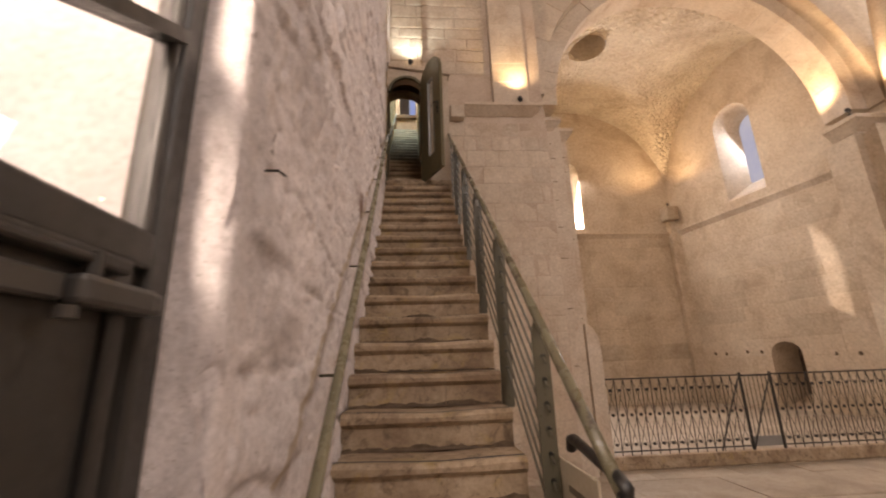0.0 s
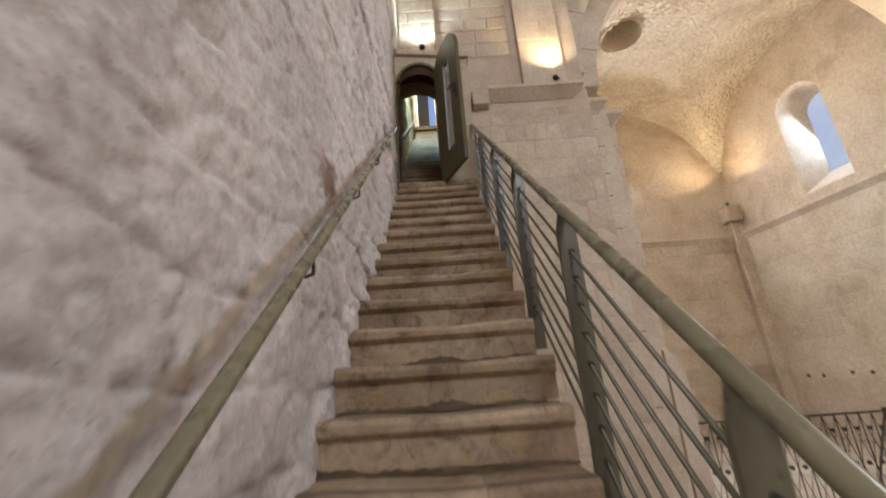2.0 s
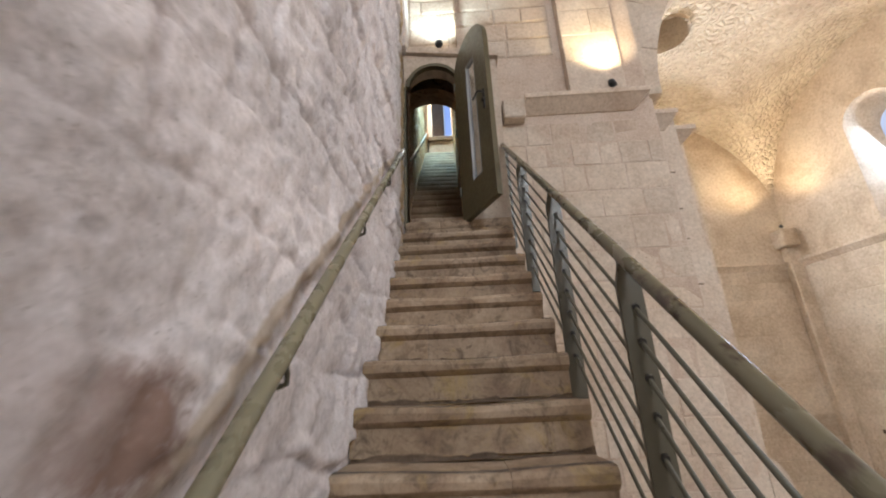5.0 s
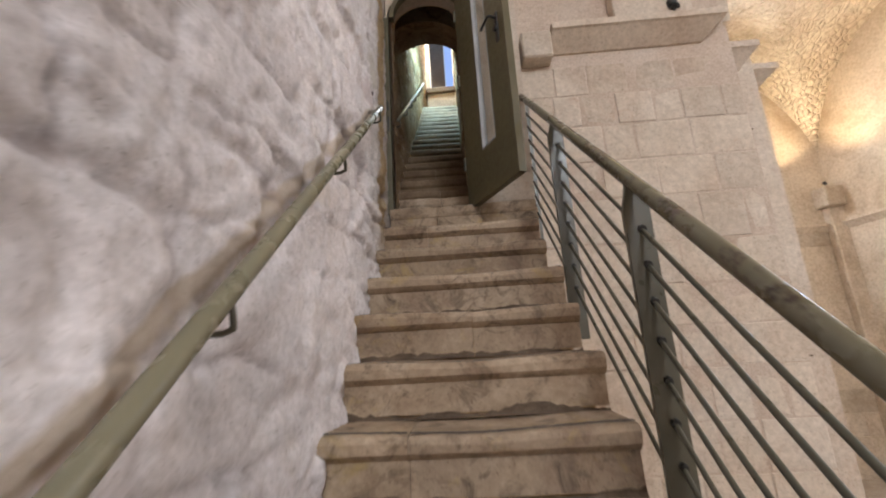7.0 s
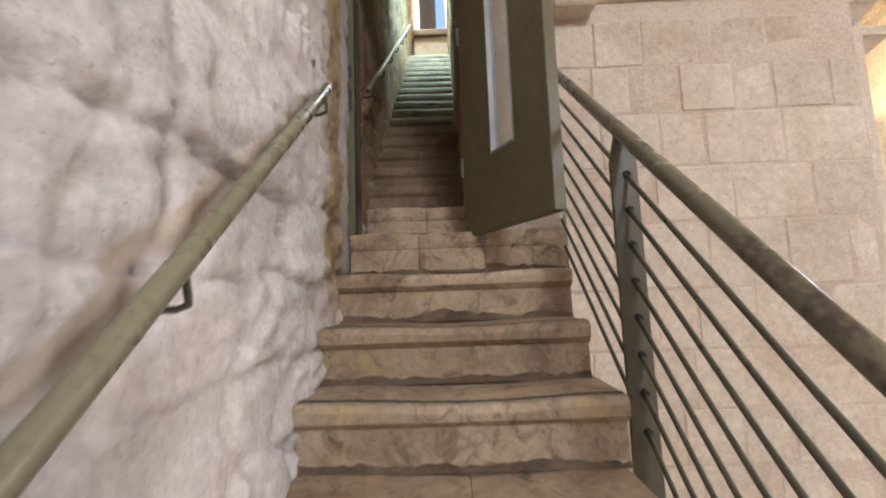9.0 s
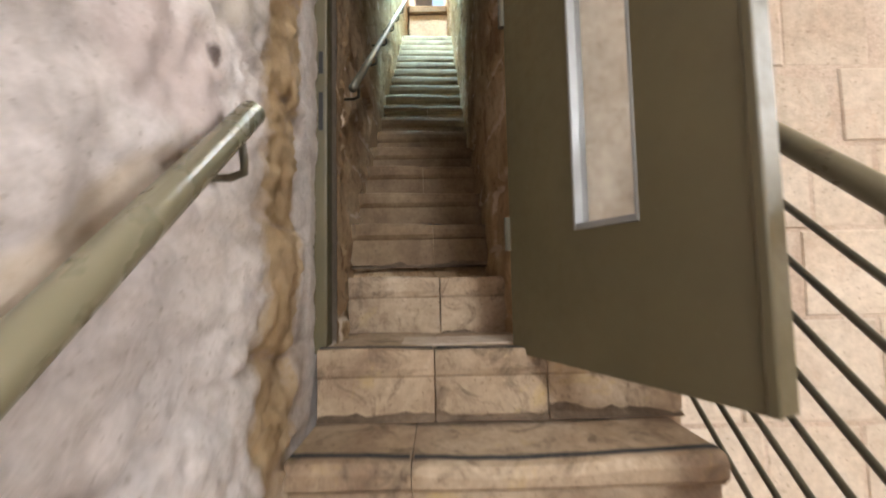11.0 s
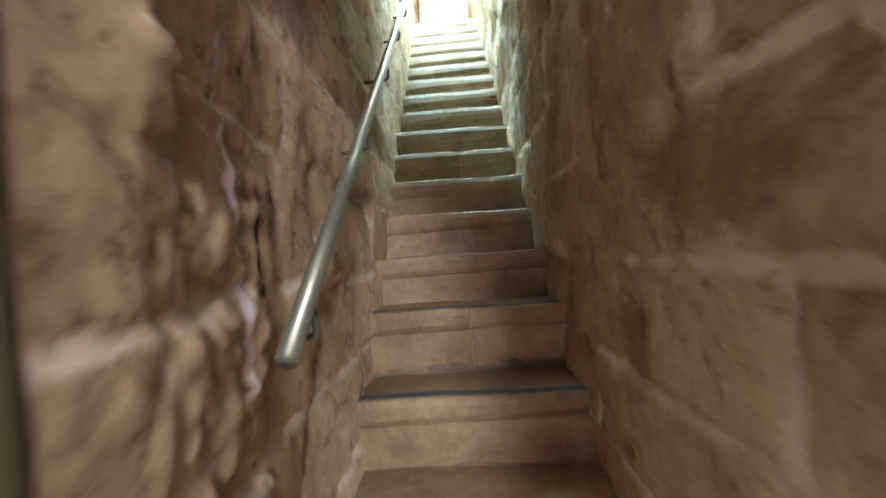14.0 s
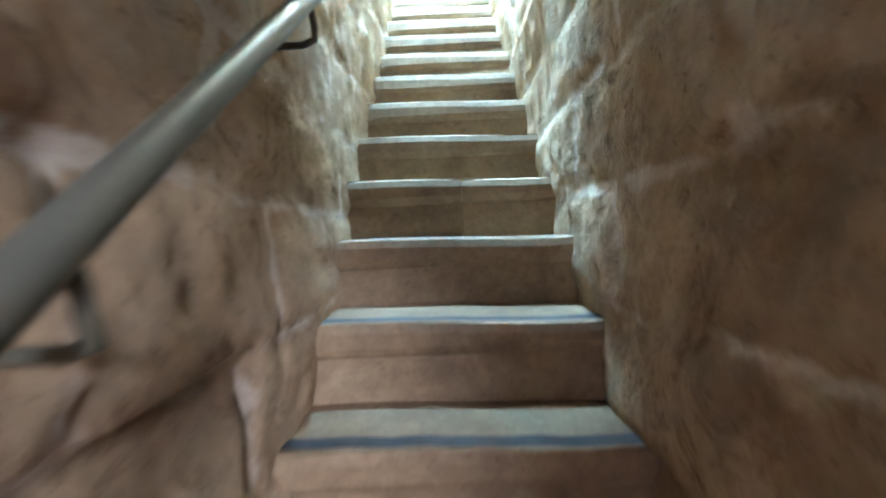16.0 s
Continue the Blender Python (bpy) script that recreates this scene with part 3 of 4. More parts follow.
# the pier under the wall, in three stepped orders
pier = tagged(part("wall_pier", box(0.7, 2.42, END_Y, 7.6, FLOOR, 5.7), M_JOINT), "stepped pale ashlar pier", "pier", kind="structure")
part("order", box(2.42, 2.78, 6.72, 7.6, FLOOR, 5.6), M_ASHLAR, pier)
part("order", box(2.78, 2.98, 6.98, 7.6, FLOOR, 5.5), M_ASHLAR, pier)
prof = [(2.9, FLOOR), (3.12, FLOOR)] + [(2.9 + 0.22 * math.cos(a), 1.55 + 0.42 * math.sin(a)) for a in [math.pi / 2 * k / 8 for k in range(9)]]
part("plinth", prism(prof, "y", 6.9, 7.6), M_ASHLAR, pier)


def moulding(x0, x1, y_face, z, out, h, end=True):
    """A cornice: fillet, hollow and flat cap, running along x and returned at its right end."""
    prof = [(0, 0), (0.12, 0.02), (0.2, 0.1), (0.45, 0.32), (0.78, 0.58), (0.88, 0.66), (0.99, 0.7), (1.0, 0.74), (1.0, 0.96), (0.96, 1.0), (0, 1.0)]
    bm = bmesh.new()
    rows = []
    for o, v in prof:
        oo = out * o
        rows.append([bm.verts.new((x0, y_face - oo, z + h * v)), bm.verts.new((x1 + (oo if end else 0), y_face - oo, z + h * v)), bm.verts.new((x1 + (oo if end else 0), y_face + 0.5, z + h * v))])
    for a, b in zip(rows, rows[1:]):
        for k in range(2):
            bm.faces.new((a[k], a[k + 1], b[k + 1], b[k]))
    bm.faces.new([r[0] for r in rows][::-1])
    bmesh.ops.recalc_face_normals(bm, faces=bm.faces)
    return bm


part("cornice", moulding(0.98, 2.17, END_Y, 5.55, 0.17, 0.19), M_ASHLAR, pier)
part("cornice_stub", box(0.73, 0.972, END_Y - 0.14, END_Y + 0.1, 5.46, 5.7, 0.014), M_ASHLAR, pier)
part("cornice", moulding(2.3, 2.64, 6.72, 5.46, 0.14, 0.21), M_ASHLAR, pier)
part("cornice", moulding(2.6, 2.91, 6.98, 5.385, 0.17, 0.21), M_ASHLAR, pier)
part("pilaster", box(1.5, 2.13, END_Y - 0.1, END_Y + 0.02, 5.735, 12.0, 0.01), M_ASHLAR, pier)

for z in (1.3, 2.2, 3.05, 3.6, 4.1, 4.45, 4.9, 5.2):
    part("bed_joint", box(2.56, 2.56 + 0.08 + 0.05 * math.sin(z * 7), 6.716, 6.726, z, z + 0.012), M_DIRT, pier)
    part("bed_joint", box(2.83, 2.83 + 0.07 + 0.04 * math.cos(z * 5), 6.976, 6.986, z - 0.14, z - 0.128), M_DIRT, pier)

# plastered surround of the upper door, its ledge, and the respond in the corner
surround = holed([(-0.36, 4.235), (0.7, 4.235), (0.7, 6.26), (-0.36, 6.4)], [arch_outline(-0.35, 0.272, 4.242, 5.93, rise=0.29)], 0.16, Matrix.Translation((0, END_Y - 0.15, 0)))
sur = tagged(part("trim_door_surround", surround, M_ASHLAR), "plastered stone surround of the upper door", "door surround", kind="structure")
part("ledge", prism([(-0.36, 6.404), (0.725, 6.264), (0.73, 6.27), (0.725, 6.335), (0.715, 6.342), (-0.36, 6.48)], "y", END_Y - 0.2, END_Y), M_ASHLAR, sur)
part("respond", box(-0.37, -0.315, 6.12, END_Y, 6.4, 12.2, 0.01), M_LIME, sur)

# the climbing passage
passage = tagged(part("wall_passage", box(-1.4, PASS_L - 0.1, 6.7, 13.0, 3.6, 12.6), M_PASS), "brown stone walls of the narrow climbing passage", "wall", kind="structure")
part("wall_passage_side", box(PASS_R + 0.12, 1.4, 6.72, 9.55, 3.6, 12.6), M_PASS, passage)
# slot left in the side wall for the added lamp
part("wall_passage_side", box(PASS_R + 0.12, 1.4, 10.15, 13.0, 3.6, 12.6), M_PASS, passage)
part("wall_passage_side", box(PASS_R + 0.12, 1.4, 9.55, 10.15, 3.6, 8.1), M_PASS, passage)
part("wall_passage_side", box(PASS_R + 0.12, 1.4, 9.55, 10.15, 9.4, 12.6), M_PASS, passage)


def left_face(y, z, o):
    """The passage's left face, with its reveal turned out towards the door frame."""
    return (PASS_L + o * min(1, (y - 6.28) / 0.2) + min(1.0, max(0.0, (6.85 - y) / 0.41)) * 0.11, y, z)


rough_sheet("passage_face", span(6.305, 6.72, 0.011), span(4.2, 6.3, 0.012), left_face, M_PASS, passage, 11.0, 0.034, 0.014, (0.5, 0.25), lift=-0.06, sure=1.0, wander=0.03, gap=0.016, pillow=0.15, grit=0.35, pecked=0.0)
rough_sheet("passage_face", span(6.72, 12.2, 0.022), span(4.2, 11.6, 0.024), left_face, M_PASS, passage, 11.0, 0.03, 0.014, (0.5, 0.25), lift=-0.06, sure=1.0, wander=0.03, gap=0.016, pillow=0.15, grit=0.3)
rough_sheet("passage_face", span(6.305, 9.55, 0.022), span(4.2, 10.6, 0.024), lambda y, z, o: (PASS_R - o * min(1, (y - 6.28) / 0.2) + min(1.0, max(0.0, (6.85 - y) / 0.41)) * 0.03, y, z), M_PASS, passage, 17.0, 0.03, 0.014, (0.5, 0.25), lift=-0.06, sure=1.0, wander=0.03, gap=0.016, pillow=0.15, grit=0.3)
rough_sheet("passage_face", span(9.55, 10.15, 0.05), span(4.0, 8.1, 0.05), lambda y, z, o: (PASS_R - o, y, z), M_PASS, passage, 17.0, 0.03, 0.014, (0.5, 0.25), lift=-0.06, sure=1.0, wander=0.03, gap=0.016, pillow=0.15, grit=0.3)
rough_sheet("passage_face", span(10.15, 12.2, 0.05), span(4.0, 11.6, 0.05), lambda y, z, o: (PASS_R - o, y, z), M_PASS, passage, 17.0, 0.03, 0.014, (0.5, 0.25), lift=-0.06, sure=1.0, wander=0.03, gap=0.016, pillow=0.15, grit=0.3)


def sloped_vault(line):
    bm = bmesh.new()
    rows = []
    for y, spring in line:
        c, r = (PASS_L + PASS_R) / 2, (PASS_R - PASS_L) / 2 + 0.06
        ring = [bm.verts.new((c + r * math.cos(a), y, spring + 0.32 * math.sin(a))) for a in [math.pi * k / 12 for k in range(13)]]
        rows.append(ring)
    for a, b in zip(rows, rows[1:]):
        for k in range(12):
            bm.faces.new((a[k], a[k + 1], b[k + 1], b[k]))
    return bm


# vault added out of sight to keep the lamp off the upper steps
tagged(part("ceiling_passage_end", sloped_vault(((9.2, 12.0), (9.25, 8.6), (10.4, 9.5), (10.42, 12.0))), M_PASS), "added unseen stone vault that screens the passage top from the lamp", "ceiling", kind="structure")
# the far end, out of sight, is lengthened to shade the lower treads
tagged(part("ceiling_passage", sloped_vault(((6.7, 5.95), (7.25, 6.15), (7.3, 6.75), (8.34, 7.64), (8.36, 12.0))), M_PASS), "rough stone tunnel vault over the passage", "ceiling", kind="structure")
# masonry round the upper doorway
part("door_reveal", box(-0.9, -0.46, END_Y + 0.03, 6.76, 4.0, 6.4), M_PASS, passage)
part("door_reveal", box(0.33, 0.7, END_Y + 0.03, 6.76, 4.0, 6.4), M_PASS, passage)
# end of the passage: sill, jambs and the doorway to daylight
end_hole = [(-0.33, 9.02), (0.2, 9.02), (0.2, 10.95), (-0.33, 10.95)]
tagged(part("wall_passage_end", holed([(-1.0, 3.8), (1.0, 3.8), (1.0, 12.4), (-1.0, 12.4)], [end_hole], 0.35, Matrix.Translation((0, 11.9, 0))), M_ASHLAR), "pale stone wall with the doorway to daylight", "wall", kind="structure")
tagged(part("backdrop_sky", box(0.02, 3.0, 14.4, 14.5, 8.0, 14.0), M_OUTBLUE), "bright blue sky beyond the passage", "sky", kind="structure")
# its left part is added, unseen, to keep the sun off the landing
tagged(part("backdrop_wall", box(-5.0, -0.02, 14.0, 14.2, 8.0, 14.5), M_ASHLAR), "pinkish stone wall outside the passage", "wall", kind="structure")
tagged(part("roof_passage", box(-1.4, 1.4, 6.75, 12.3, 12.3, 12.6), M_PASS), "stone roof over the passage", "roof", kind="structure")

# the side bay: far wall, side wall, vault and the great arch
FAR_Y = 14.2
far_win = arch_outline(5.25, 6.32, 5.98, 8.15)
tagged(part("wall_far", holed([(2.0, BAY_Z - 0.3), (10.0, BAY_Z - 0.3), (10.0, 12.2), (2.0, 12.2)], [far_win], 0.68, Matrix.Translation((0, FAR_Y, 0)), 0.02), M_BAY), "warm stone far wall of the side bay with an arched window", "wall", kind="structure")
SIDE = Matrix.Translation((9.75, FAR_Y, 0)) @ Matrix.Rotation(radians(-79.0), 4, "Z")   # its x runs from the corner towards the nave
side_win = arch_outline(2.3, 3.55, 6.12, 8.6)
niche = arch_outline(2.55, 3.4, BAY_Z - 0.02, 1.35, rise=0.36)
tagged(part("wall_side", holed([(-0.2, BAY_Z - 0.3), (7.2, BAY_Z - 0.3), (7.2, 12.2), (-0.2, 12.2)], [side_win, niche], 0.95, SIDE, 0.26), M_BAY), "warm stone side wall of the bay with an arched window", "wall", kind="structure")
tagged(part("backdrop_side", box(1.6, 4.2, 1.2, 1.25, 5.6, 9.8), M_OUTPALE), "pale bluish sky behind the side window", "sky", kind="structure").matrix_world = SIDE
tagged(part("niche_back", box(2.2, 3.7, 0.9, 1.3, BAY_Z - 0.3, 2.2), M_DARK), "back of the low niche, shade put into its stone colour", "niche", kind="structure").matrix_world = SIDE
tagged(part("wall_bay_left", box(1.6, 2.38, 7.55, 14.4, FLOOR, 12.2), M_BAY), "plain stone wall closing the bay", "wall", kind="structure")


def groin_vault():
    verts, faces = [], []
    nx, ny = 90, 84
    for i in range(nx + 1):
        for k in range(ny + 1):
            x = 2.3 + (11.2 - 2.3) * i / nx
            y = 7.5 + (14.3 - 7.5) * k / ny
            u = (x - 6.1) / (3.7 if x < 6.1 else 3.7 + 0.19 * (14.2 - y))
            v = (y - 10.75) / 3.5
            h1 = math.sqrt(max(0.0, 1 - u * u))
            h2 = math.sqrt(max(0.0, 1 - v * v))
            n = 0.035 * fbm(Vector((x, y, 2)) * 1.6, 4) + 0.025 * fbm(Vector((x, y, 5)) * 7, 3)
            verts.append((x, y, 7.0 + 3.8 * max(h1, h2 * 0.99) + n))
    for i in range(nx):
        for k in range(ny):
            cx = (verts[i * (ny + 1) + k][0] - 5.5) ** 2 + (verts[i * (ny + 1) + k][1] - 10.55) ** 2
            if cx > 0.52 ** 2:
                faces.append((i * (ny + 1) + k, i * (ny + 1) + k + 1, (i + 1) * (ny + 1) + k + 1, (i + 1) * (ny + 1) + k))
    me = bpy.data.meshes.new("ceiling_bay")
    me.from_pydata(verts, [], faces)
    me.materials.append(M_VAULT)
    for p in me.polygons:
        p.use_smooth = True
    return new("ceiling_bay", me)


vault = tagged(groin_vault(), "rough warm-lit groin vault with a round oculus", "ceiling", kind="structure")
bm = tube([(5.5, 10.55, 10.66), (5.5, 10.55, 11.7)], 0.56, 32, caps=False)
bmesh.ops.reverse_faces(bm, faces=bm.faces)
oculus = tagged(part("trim_oculus", bm, M_BAY, smooth=True), "round stone oculus shaft in the vault", "oculus", kind="structure")
part("shaft_top", box(4.75, 6.25, 9.8, 11.3, 11.7, 11.8), M_DARK, oculus)

# string courses
course = tagged(part("trim_string_course", moulding(2.4, 9.9, FAR_Y, 5.6, 0.12, 0.2, False), M_BAY), "moulded stone string course", "string course", kind="structure")
bm = moulding(-0.1, 5.2, 0.0, 5.64, 0.12, 0.2, False)
bm.transform(SIDE)
part("string_course", bm, M_BAY, course)
corner = tagged(part("trim_corner_shaft", box(9.3, 9.75, 13.78, 14.25, 6.2, 6.72, 0.03), M_BAY), "squared stone corbel in the corner", "corbel", kind="structure")
part("corner_pilaster", box(9.45, 9.8, 13.98, 14.25, BAY_Z, 6.22, 0.02), M_BAY, corner)


def arch_ring(name, cx, cz, r0, r1, y0, y1, n, mat, parent, seed):
    """Separate voussoirs round a half circle."""
    rnd = random.Random(seed)
    for i in range(n):
        a0, a1 = math.pi * i / n + 0.0007, math.pi * (i + 1) / n - 0.0007
        o = rnd.uniform(-0.008, 0.008)
        pts = [(cx + r0 * math.cos(a), cz + r0 * math.sin(a)) for a in (a0, (a0 + a1) / 2, a1)]
        pts += [(cx + r1 * math.cos(a), cz + r1 * math.sin(a)) for a in (a1, (a0 + a1) / 2, a0)]
        part(name, prism(pts, "y", y0 + o, y1), mat, parent)


AX, AZ, AR = 6.0, 6.2, 3.1
hole = [(AX - AR - 0.42, 5.0), (AX + AR + 0.42, 5.0)] + [(AX + (AR + 0.42) * math.cos(math.pi * k / 32), AZ + (AR + 0.42) * math.sin(math.pi * k / 32)) for k in range(33)]
arch_wall = tagged(part("wall_arch", holed(hole[1:] + [hole[0], (2.0, 5.0), (2.0, 12.4), (14.0, 12.4), (14.0, 5.0)], [], 0.6, Matrix.Translation((0, 6.72, 0))), M_BAY), "pale stone wall above the great arch", "wall", kind="structure")
arch_ring("voussoir", AX, AZ, AR + 0.35, AR + 0.75, 6.66, 7.2, 27, M_ASHLAR, arch_wall, 5)
arch_ring("voussoir", AX, AZ, AR, AR + 0.36, 6.98, 7.6, 27, M_ASHLAR, arch_wall, 6)
rpier = tagged(part("wall_pier_right", box(9.12, 14.0, 6.7, 7.75, FLOOR, 5.7), M_BAY), "brown-shaded stone pier carrying the great arch", "pier", kind="structure")
part("order", box(8.95, 9.12, 6.98, 7.6, FLOOR, 5.6), M_BAY, rpier)
bm = moulding(-14.0, -8.95, 6.9, 5.62, 0.2, 0.3)
bm.transform(Matrix.Scale(-1, 4, (1, 0, 0)))
bmesh.ops.recalc_face_normals(bm, faces=bm.faces)
part("impost", bm, M_BAY, rpier)


def rib(a, b, c, r, parent):
    pts = []
    for i in range(25):
        s = i / 24
        pts.append(Vector(a) * (1 - s) ** 2 + Vector(b) * 2 * s * (1 - s) + Vector(c) * s * s)
    return part("vault_rib", tube(pts, r, 10), M_ASHLAR, parent, smooth=True)


rib((9.6, 6.55, 5.95), (9.2, 6.0, 10.5), (4.5, 1.0, 12.6), 0.16, rpier)
rib((9.9, 6.5, 5.95), (10.0, 6.2, 11.0), (9.0, -2.0, 12.4), 0.15, rpier)
tagged(part("kerb", box(3.0, 9.1, 6.98, 7.12, FLOOR, BAY_Z + 0.015, 0.012), M_STEP), "low worn stone kerb under the iron railing", "kerb", kind="structure")

# ---- the outer stair ----
stair = tagged(part("staircase", prism([(1.1, FLOOR)] + [(Y0 + RUN * i + (0.05 if j == 0 else 0.05), Z0 + RISE * (i + j) - 0.05) for i in range(-6, 15) for j in (-1, 0)] + [(END_Y, Z0 + RISE * 14 - 0.05), (END_Y, FLOOR)], "x", WALL_X - 0.02, STAIR_R - 0.03), M_OCHRE),
               "steep worn limestone staircase along the wall", "staircase")


def tread(i, rnd, x0, x1, z, y, deep, h, mat, parent, joint, wear=0.014, over=0.036, strip=0.034):
    """One stone of a step: riser face, rounded overhanging nosing, tread worn down in the middle."""
    bm = bmesh.new()
    nose = [(0.0, -h + 0.012), (0.004, -0.085), (-over * 0.3, -0.078), (-over, -0.06), (-over * 1.1, -0.024), (-over * 0.75, -0.004), (-over * 0.3, 0.0), (deep + 0.06, 0.0), (deep + 0.06, -h + 0.012)]
    n = max(4, int((x1 - x0) / 0.07))
    rings = []
    for k in range(n + 1):
        x = x0 + (x1 - x0) * k / n
        mid = math.exp(-(((x - 0.16) / 0.28) ** 2))
        chip = 0.006 * noise.noise(Vector((x * 9, i * 3.1, 1))) + 0.008 * noise.noise(Vector((x * 3, i * 7.7, 4)))
        edge = 0.006 if k in (0, n) else 0.0
        ring = []
        for q, (a, b) in enumerate(nose):
            dz = -wear * mid if q in (4, 5, 6, 7) else 0.0
            dy = (chip + edge) if q in (3, 4, 5) else chip * 0.4 if q < 3 else 0.0
            ring.append(bm.verts.new((x, y + a + dy + over * 0.5, z + b + dz - (edge * 0.6 if q in (5, 6, 7) else 0))))
        rings.append(ring)
    for a, b in zip(rings, rings[1:]):
        for q in range(len(nose)):
            bm.faces.new((a[q], b[q], b[(q + 1) % len(nose)], a[(q + 1) % len(nose)]))
    bm.faces.new(rings[0])
    bm.faces.new(rings[-1][::-1])
    bmesh.ops.recalc_face_normals(bm, faces=bm.faces)
    stone_ob = part("step_stone", bm, mat, parent, smooth=False)
    bm = bmesh.new()
    rows, foot = [], []
    for k in range(n * 2 + 1):
        x = x0 + 0.004 + (x1 - x0 - 0.008) * k / (n * 2)
        zz = z - wear * math.exp(-(((x - 0.16) / 0.28) ** 2)) + 0.0012
        j = 0.006 * noise.noise(Vector((x * 14, i * 5.3, 2)))
        rows.append([bm.verts.new((x, y + 0.012 + j, zz)), bm.verts.new((x, y + strip + j * 1.5, zz + 0.0005))])
    for a, b in zip(rows, rows[1:]):
        bm.faces.new((a[0], b[0], b[1], a[1]))
    part("grip_strip", bm, M_STRIP, stone_ob)
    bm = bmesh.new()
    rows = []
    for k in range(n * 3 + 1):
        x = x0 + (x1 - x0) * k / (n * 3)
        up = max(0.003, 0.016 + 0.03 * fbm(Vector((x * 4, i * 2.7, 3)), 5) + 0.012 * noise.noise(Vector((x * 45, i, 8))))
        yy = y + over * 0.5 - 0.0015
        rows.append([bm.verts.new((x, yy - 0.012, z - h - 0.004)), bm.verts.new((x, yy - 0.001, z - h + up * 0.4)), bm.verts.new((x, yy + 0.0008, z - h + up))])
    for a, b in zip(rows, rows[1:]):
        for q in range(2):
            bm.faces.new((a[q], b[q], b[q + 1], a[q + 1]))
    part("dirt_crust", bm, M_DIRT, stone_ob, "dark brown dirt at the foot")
    return stone_ob


rnd = random.Random(21)
for i in range(-6, 15):
    z, y = Z0 + RISE * i, Y0 + RUN * i
    cut = 0.12 + 0.22 * rnd.uniform(-1, 1)
    end = STAIR_R + rnd.uniform(-0.015, 0.02)
    deep = RUN if i < 14 else 0.5
    if rnd.random() < 0.45:
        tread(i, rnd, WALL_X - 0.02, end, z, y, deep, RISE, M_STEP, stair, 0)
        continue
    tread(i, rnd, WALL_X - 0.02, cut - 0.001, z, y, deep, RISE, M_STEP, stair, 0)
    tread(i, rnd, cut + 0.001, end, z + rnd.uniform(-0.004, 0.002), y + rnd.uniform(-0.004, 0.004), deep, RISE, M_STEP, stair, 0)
# the two last rises to the door
sill = tagged(part("door_sill", box(-0.36, 0.7, 6.24, 6.55, Z0 + RISE * 14 - 0.1, 4.2), M_STEP), "worn stone threshold steps of the upper door", "threshold")
for k, (a, b) in enumerate(((-0.35, -0.02), (-0.016, 0.3), (0.304, 0.68))):
    tread(40 + k, rnd, a, b, 4.245, 6.19, 0.3, 0.2, M_STEP, sill, 0, 0.008, 0.008)
for k, (a, b) in enumerate(((-0.34, 0.0), (0.004, 0.275))):
    tread(50 + k, rnd, a, b, 4.452, 6.565, 0.58, 0.24, M_STEP, sill, 0, 0.01, 0.01)

# ---- the inner stair ----
def climb(i):
    """Steps grow a little lower and shorter above the third."""
    return i if i < 2 else 2.09 + 0.915 * (i - 2)


inner = tagged(part("staircase", prism([(6.9, 3.9)] + [(IN_Y + IN_RUN * i + 0.05, IN_Z + IN_RISE * (i + j) - 0.05) for i in [climb(k) for k in range(17)] for j in (-0.9, 0)] + [(12.0, IN_Z + IN_RISE * climb(16) - 0.05), (12.0, 3.9)], "x", PASS_L - 0.05, PASS_R + 0.05), M_PASS),
               "steep brown stone staircase inside the passage", "staircase")
for i in range(17):
    z, y = IN_Z + IN_RISE * climb(i), IN_Y + IN_RUN * climb(i)
    cut = rnd.uniform(-0.18, 0.05)
    deep = IN_RUN if i < 16 else 1.3
    if i not in (0, 2, 6):
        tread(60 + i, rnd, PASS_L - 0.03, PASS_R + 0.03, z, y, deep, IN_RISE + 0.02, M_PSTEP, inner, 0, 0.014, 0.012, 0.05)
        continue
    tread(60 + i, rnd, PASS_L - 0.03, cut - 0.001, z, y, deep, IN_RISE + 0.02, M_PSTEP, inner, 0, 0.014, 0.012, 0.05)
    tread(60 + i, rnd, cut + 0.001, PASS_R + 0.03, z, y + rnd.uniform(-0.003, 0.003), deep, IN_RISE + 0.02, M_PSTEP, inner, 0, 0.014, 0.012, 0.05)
part("top_sill", box(-0.42, 0.23, 11.7, 11.95, 7.6, 8.86, 0.02), M_ASHLAR, inner, "pale stone face lit by the added end lamp")
part("sill_cap", box(-0.42, 0.23, 11.66, 11.95, 8.864, 9.0, 0.02), M_PSTEP, inner)


# ---- handrails ----
def rail_z(y):
    return 0.8378 * y - 0.15


def rod_z(y):
    return 3.03 + 0.857 * (y - 3.86)


def wall_rail(name, x_of, y0, y1, z_of, r, brackets, mat, wall, label):
    top = thing(name, label, "handrail", at=(x_of(y0), y0, z_of(y0)))
    off = Vector((-x_of(y0), -y0, -z_of(y0)))
    bm = tube([(x_of(y), y, z_of(y)) for y in span(y0, y1, 0.4)], r, 16)
    bm.transform(Matrix.Translation(off))
    part("rail", bm, mat, top, smooth=True)
    for y in brackets:
        x, z = x_of(y), z_of(y)
        bm = tube([(x, y, z - r * 0.5), (x + 0.005, y + 0.004, z - 0.05), (x + 0.002, y + 0.012, z - 0.068), (x - 0.02, y + 0.016, z - 0.075), (wall - 0.03, y + 0.016, z - 0.075)], 0.0065, 8)
        bm.transform(Matrix.Translation(off))
        part("bracket", bm, M_STEEL, top, smooth=True)
    return top


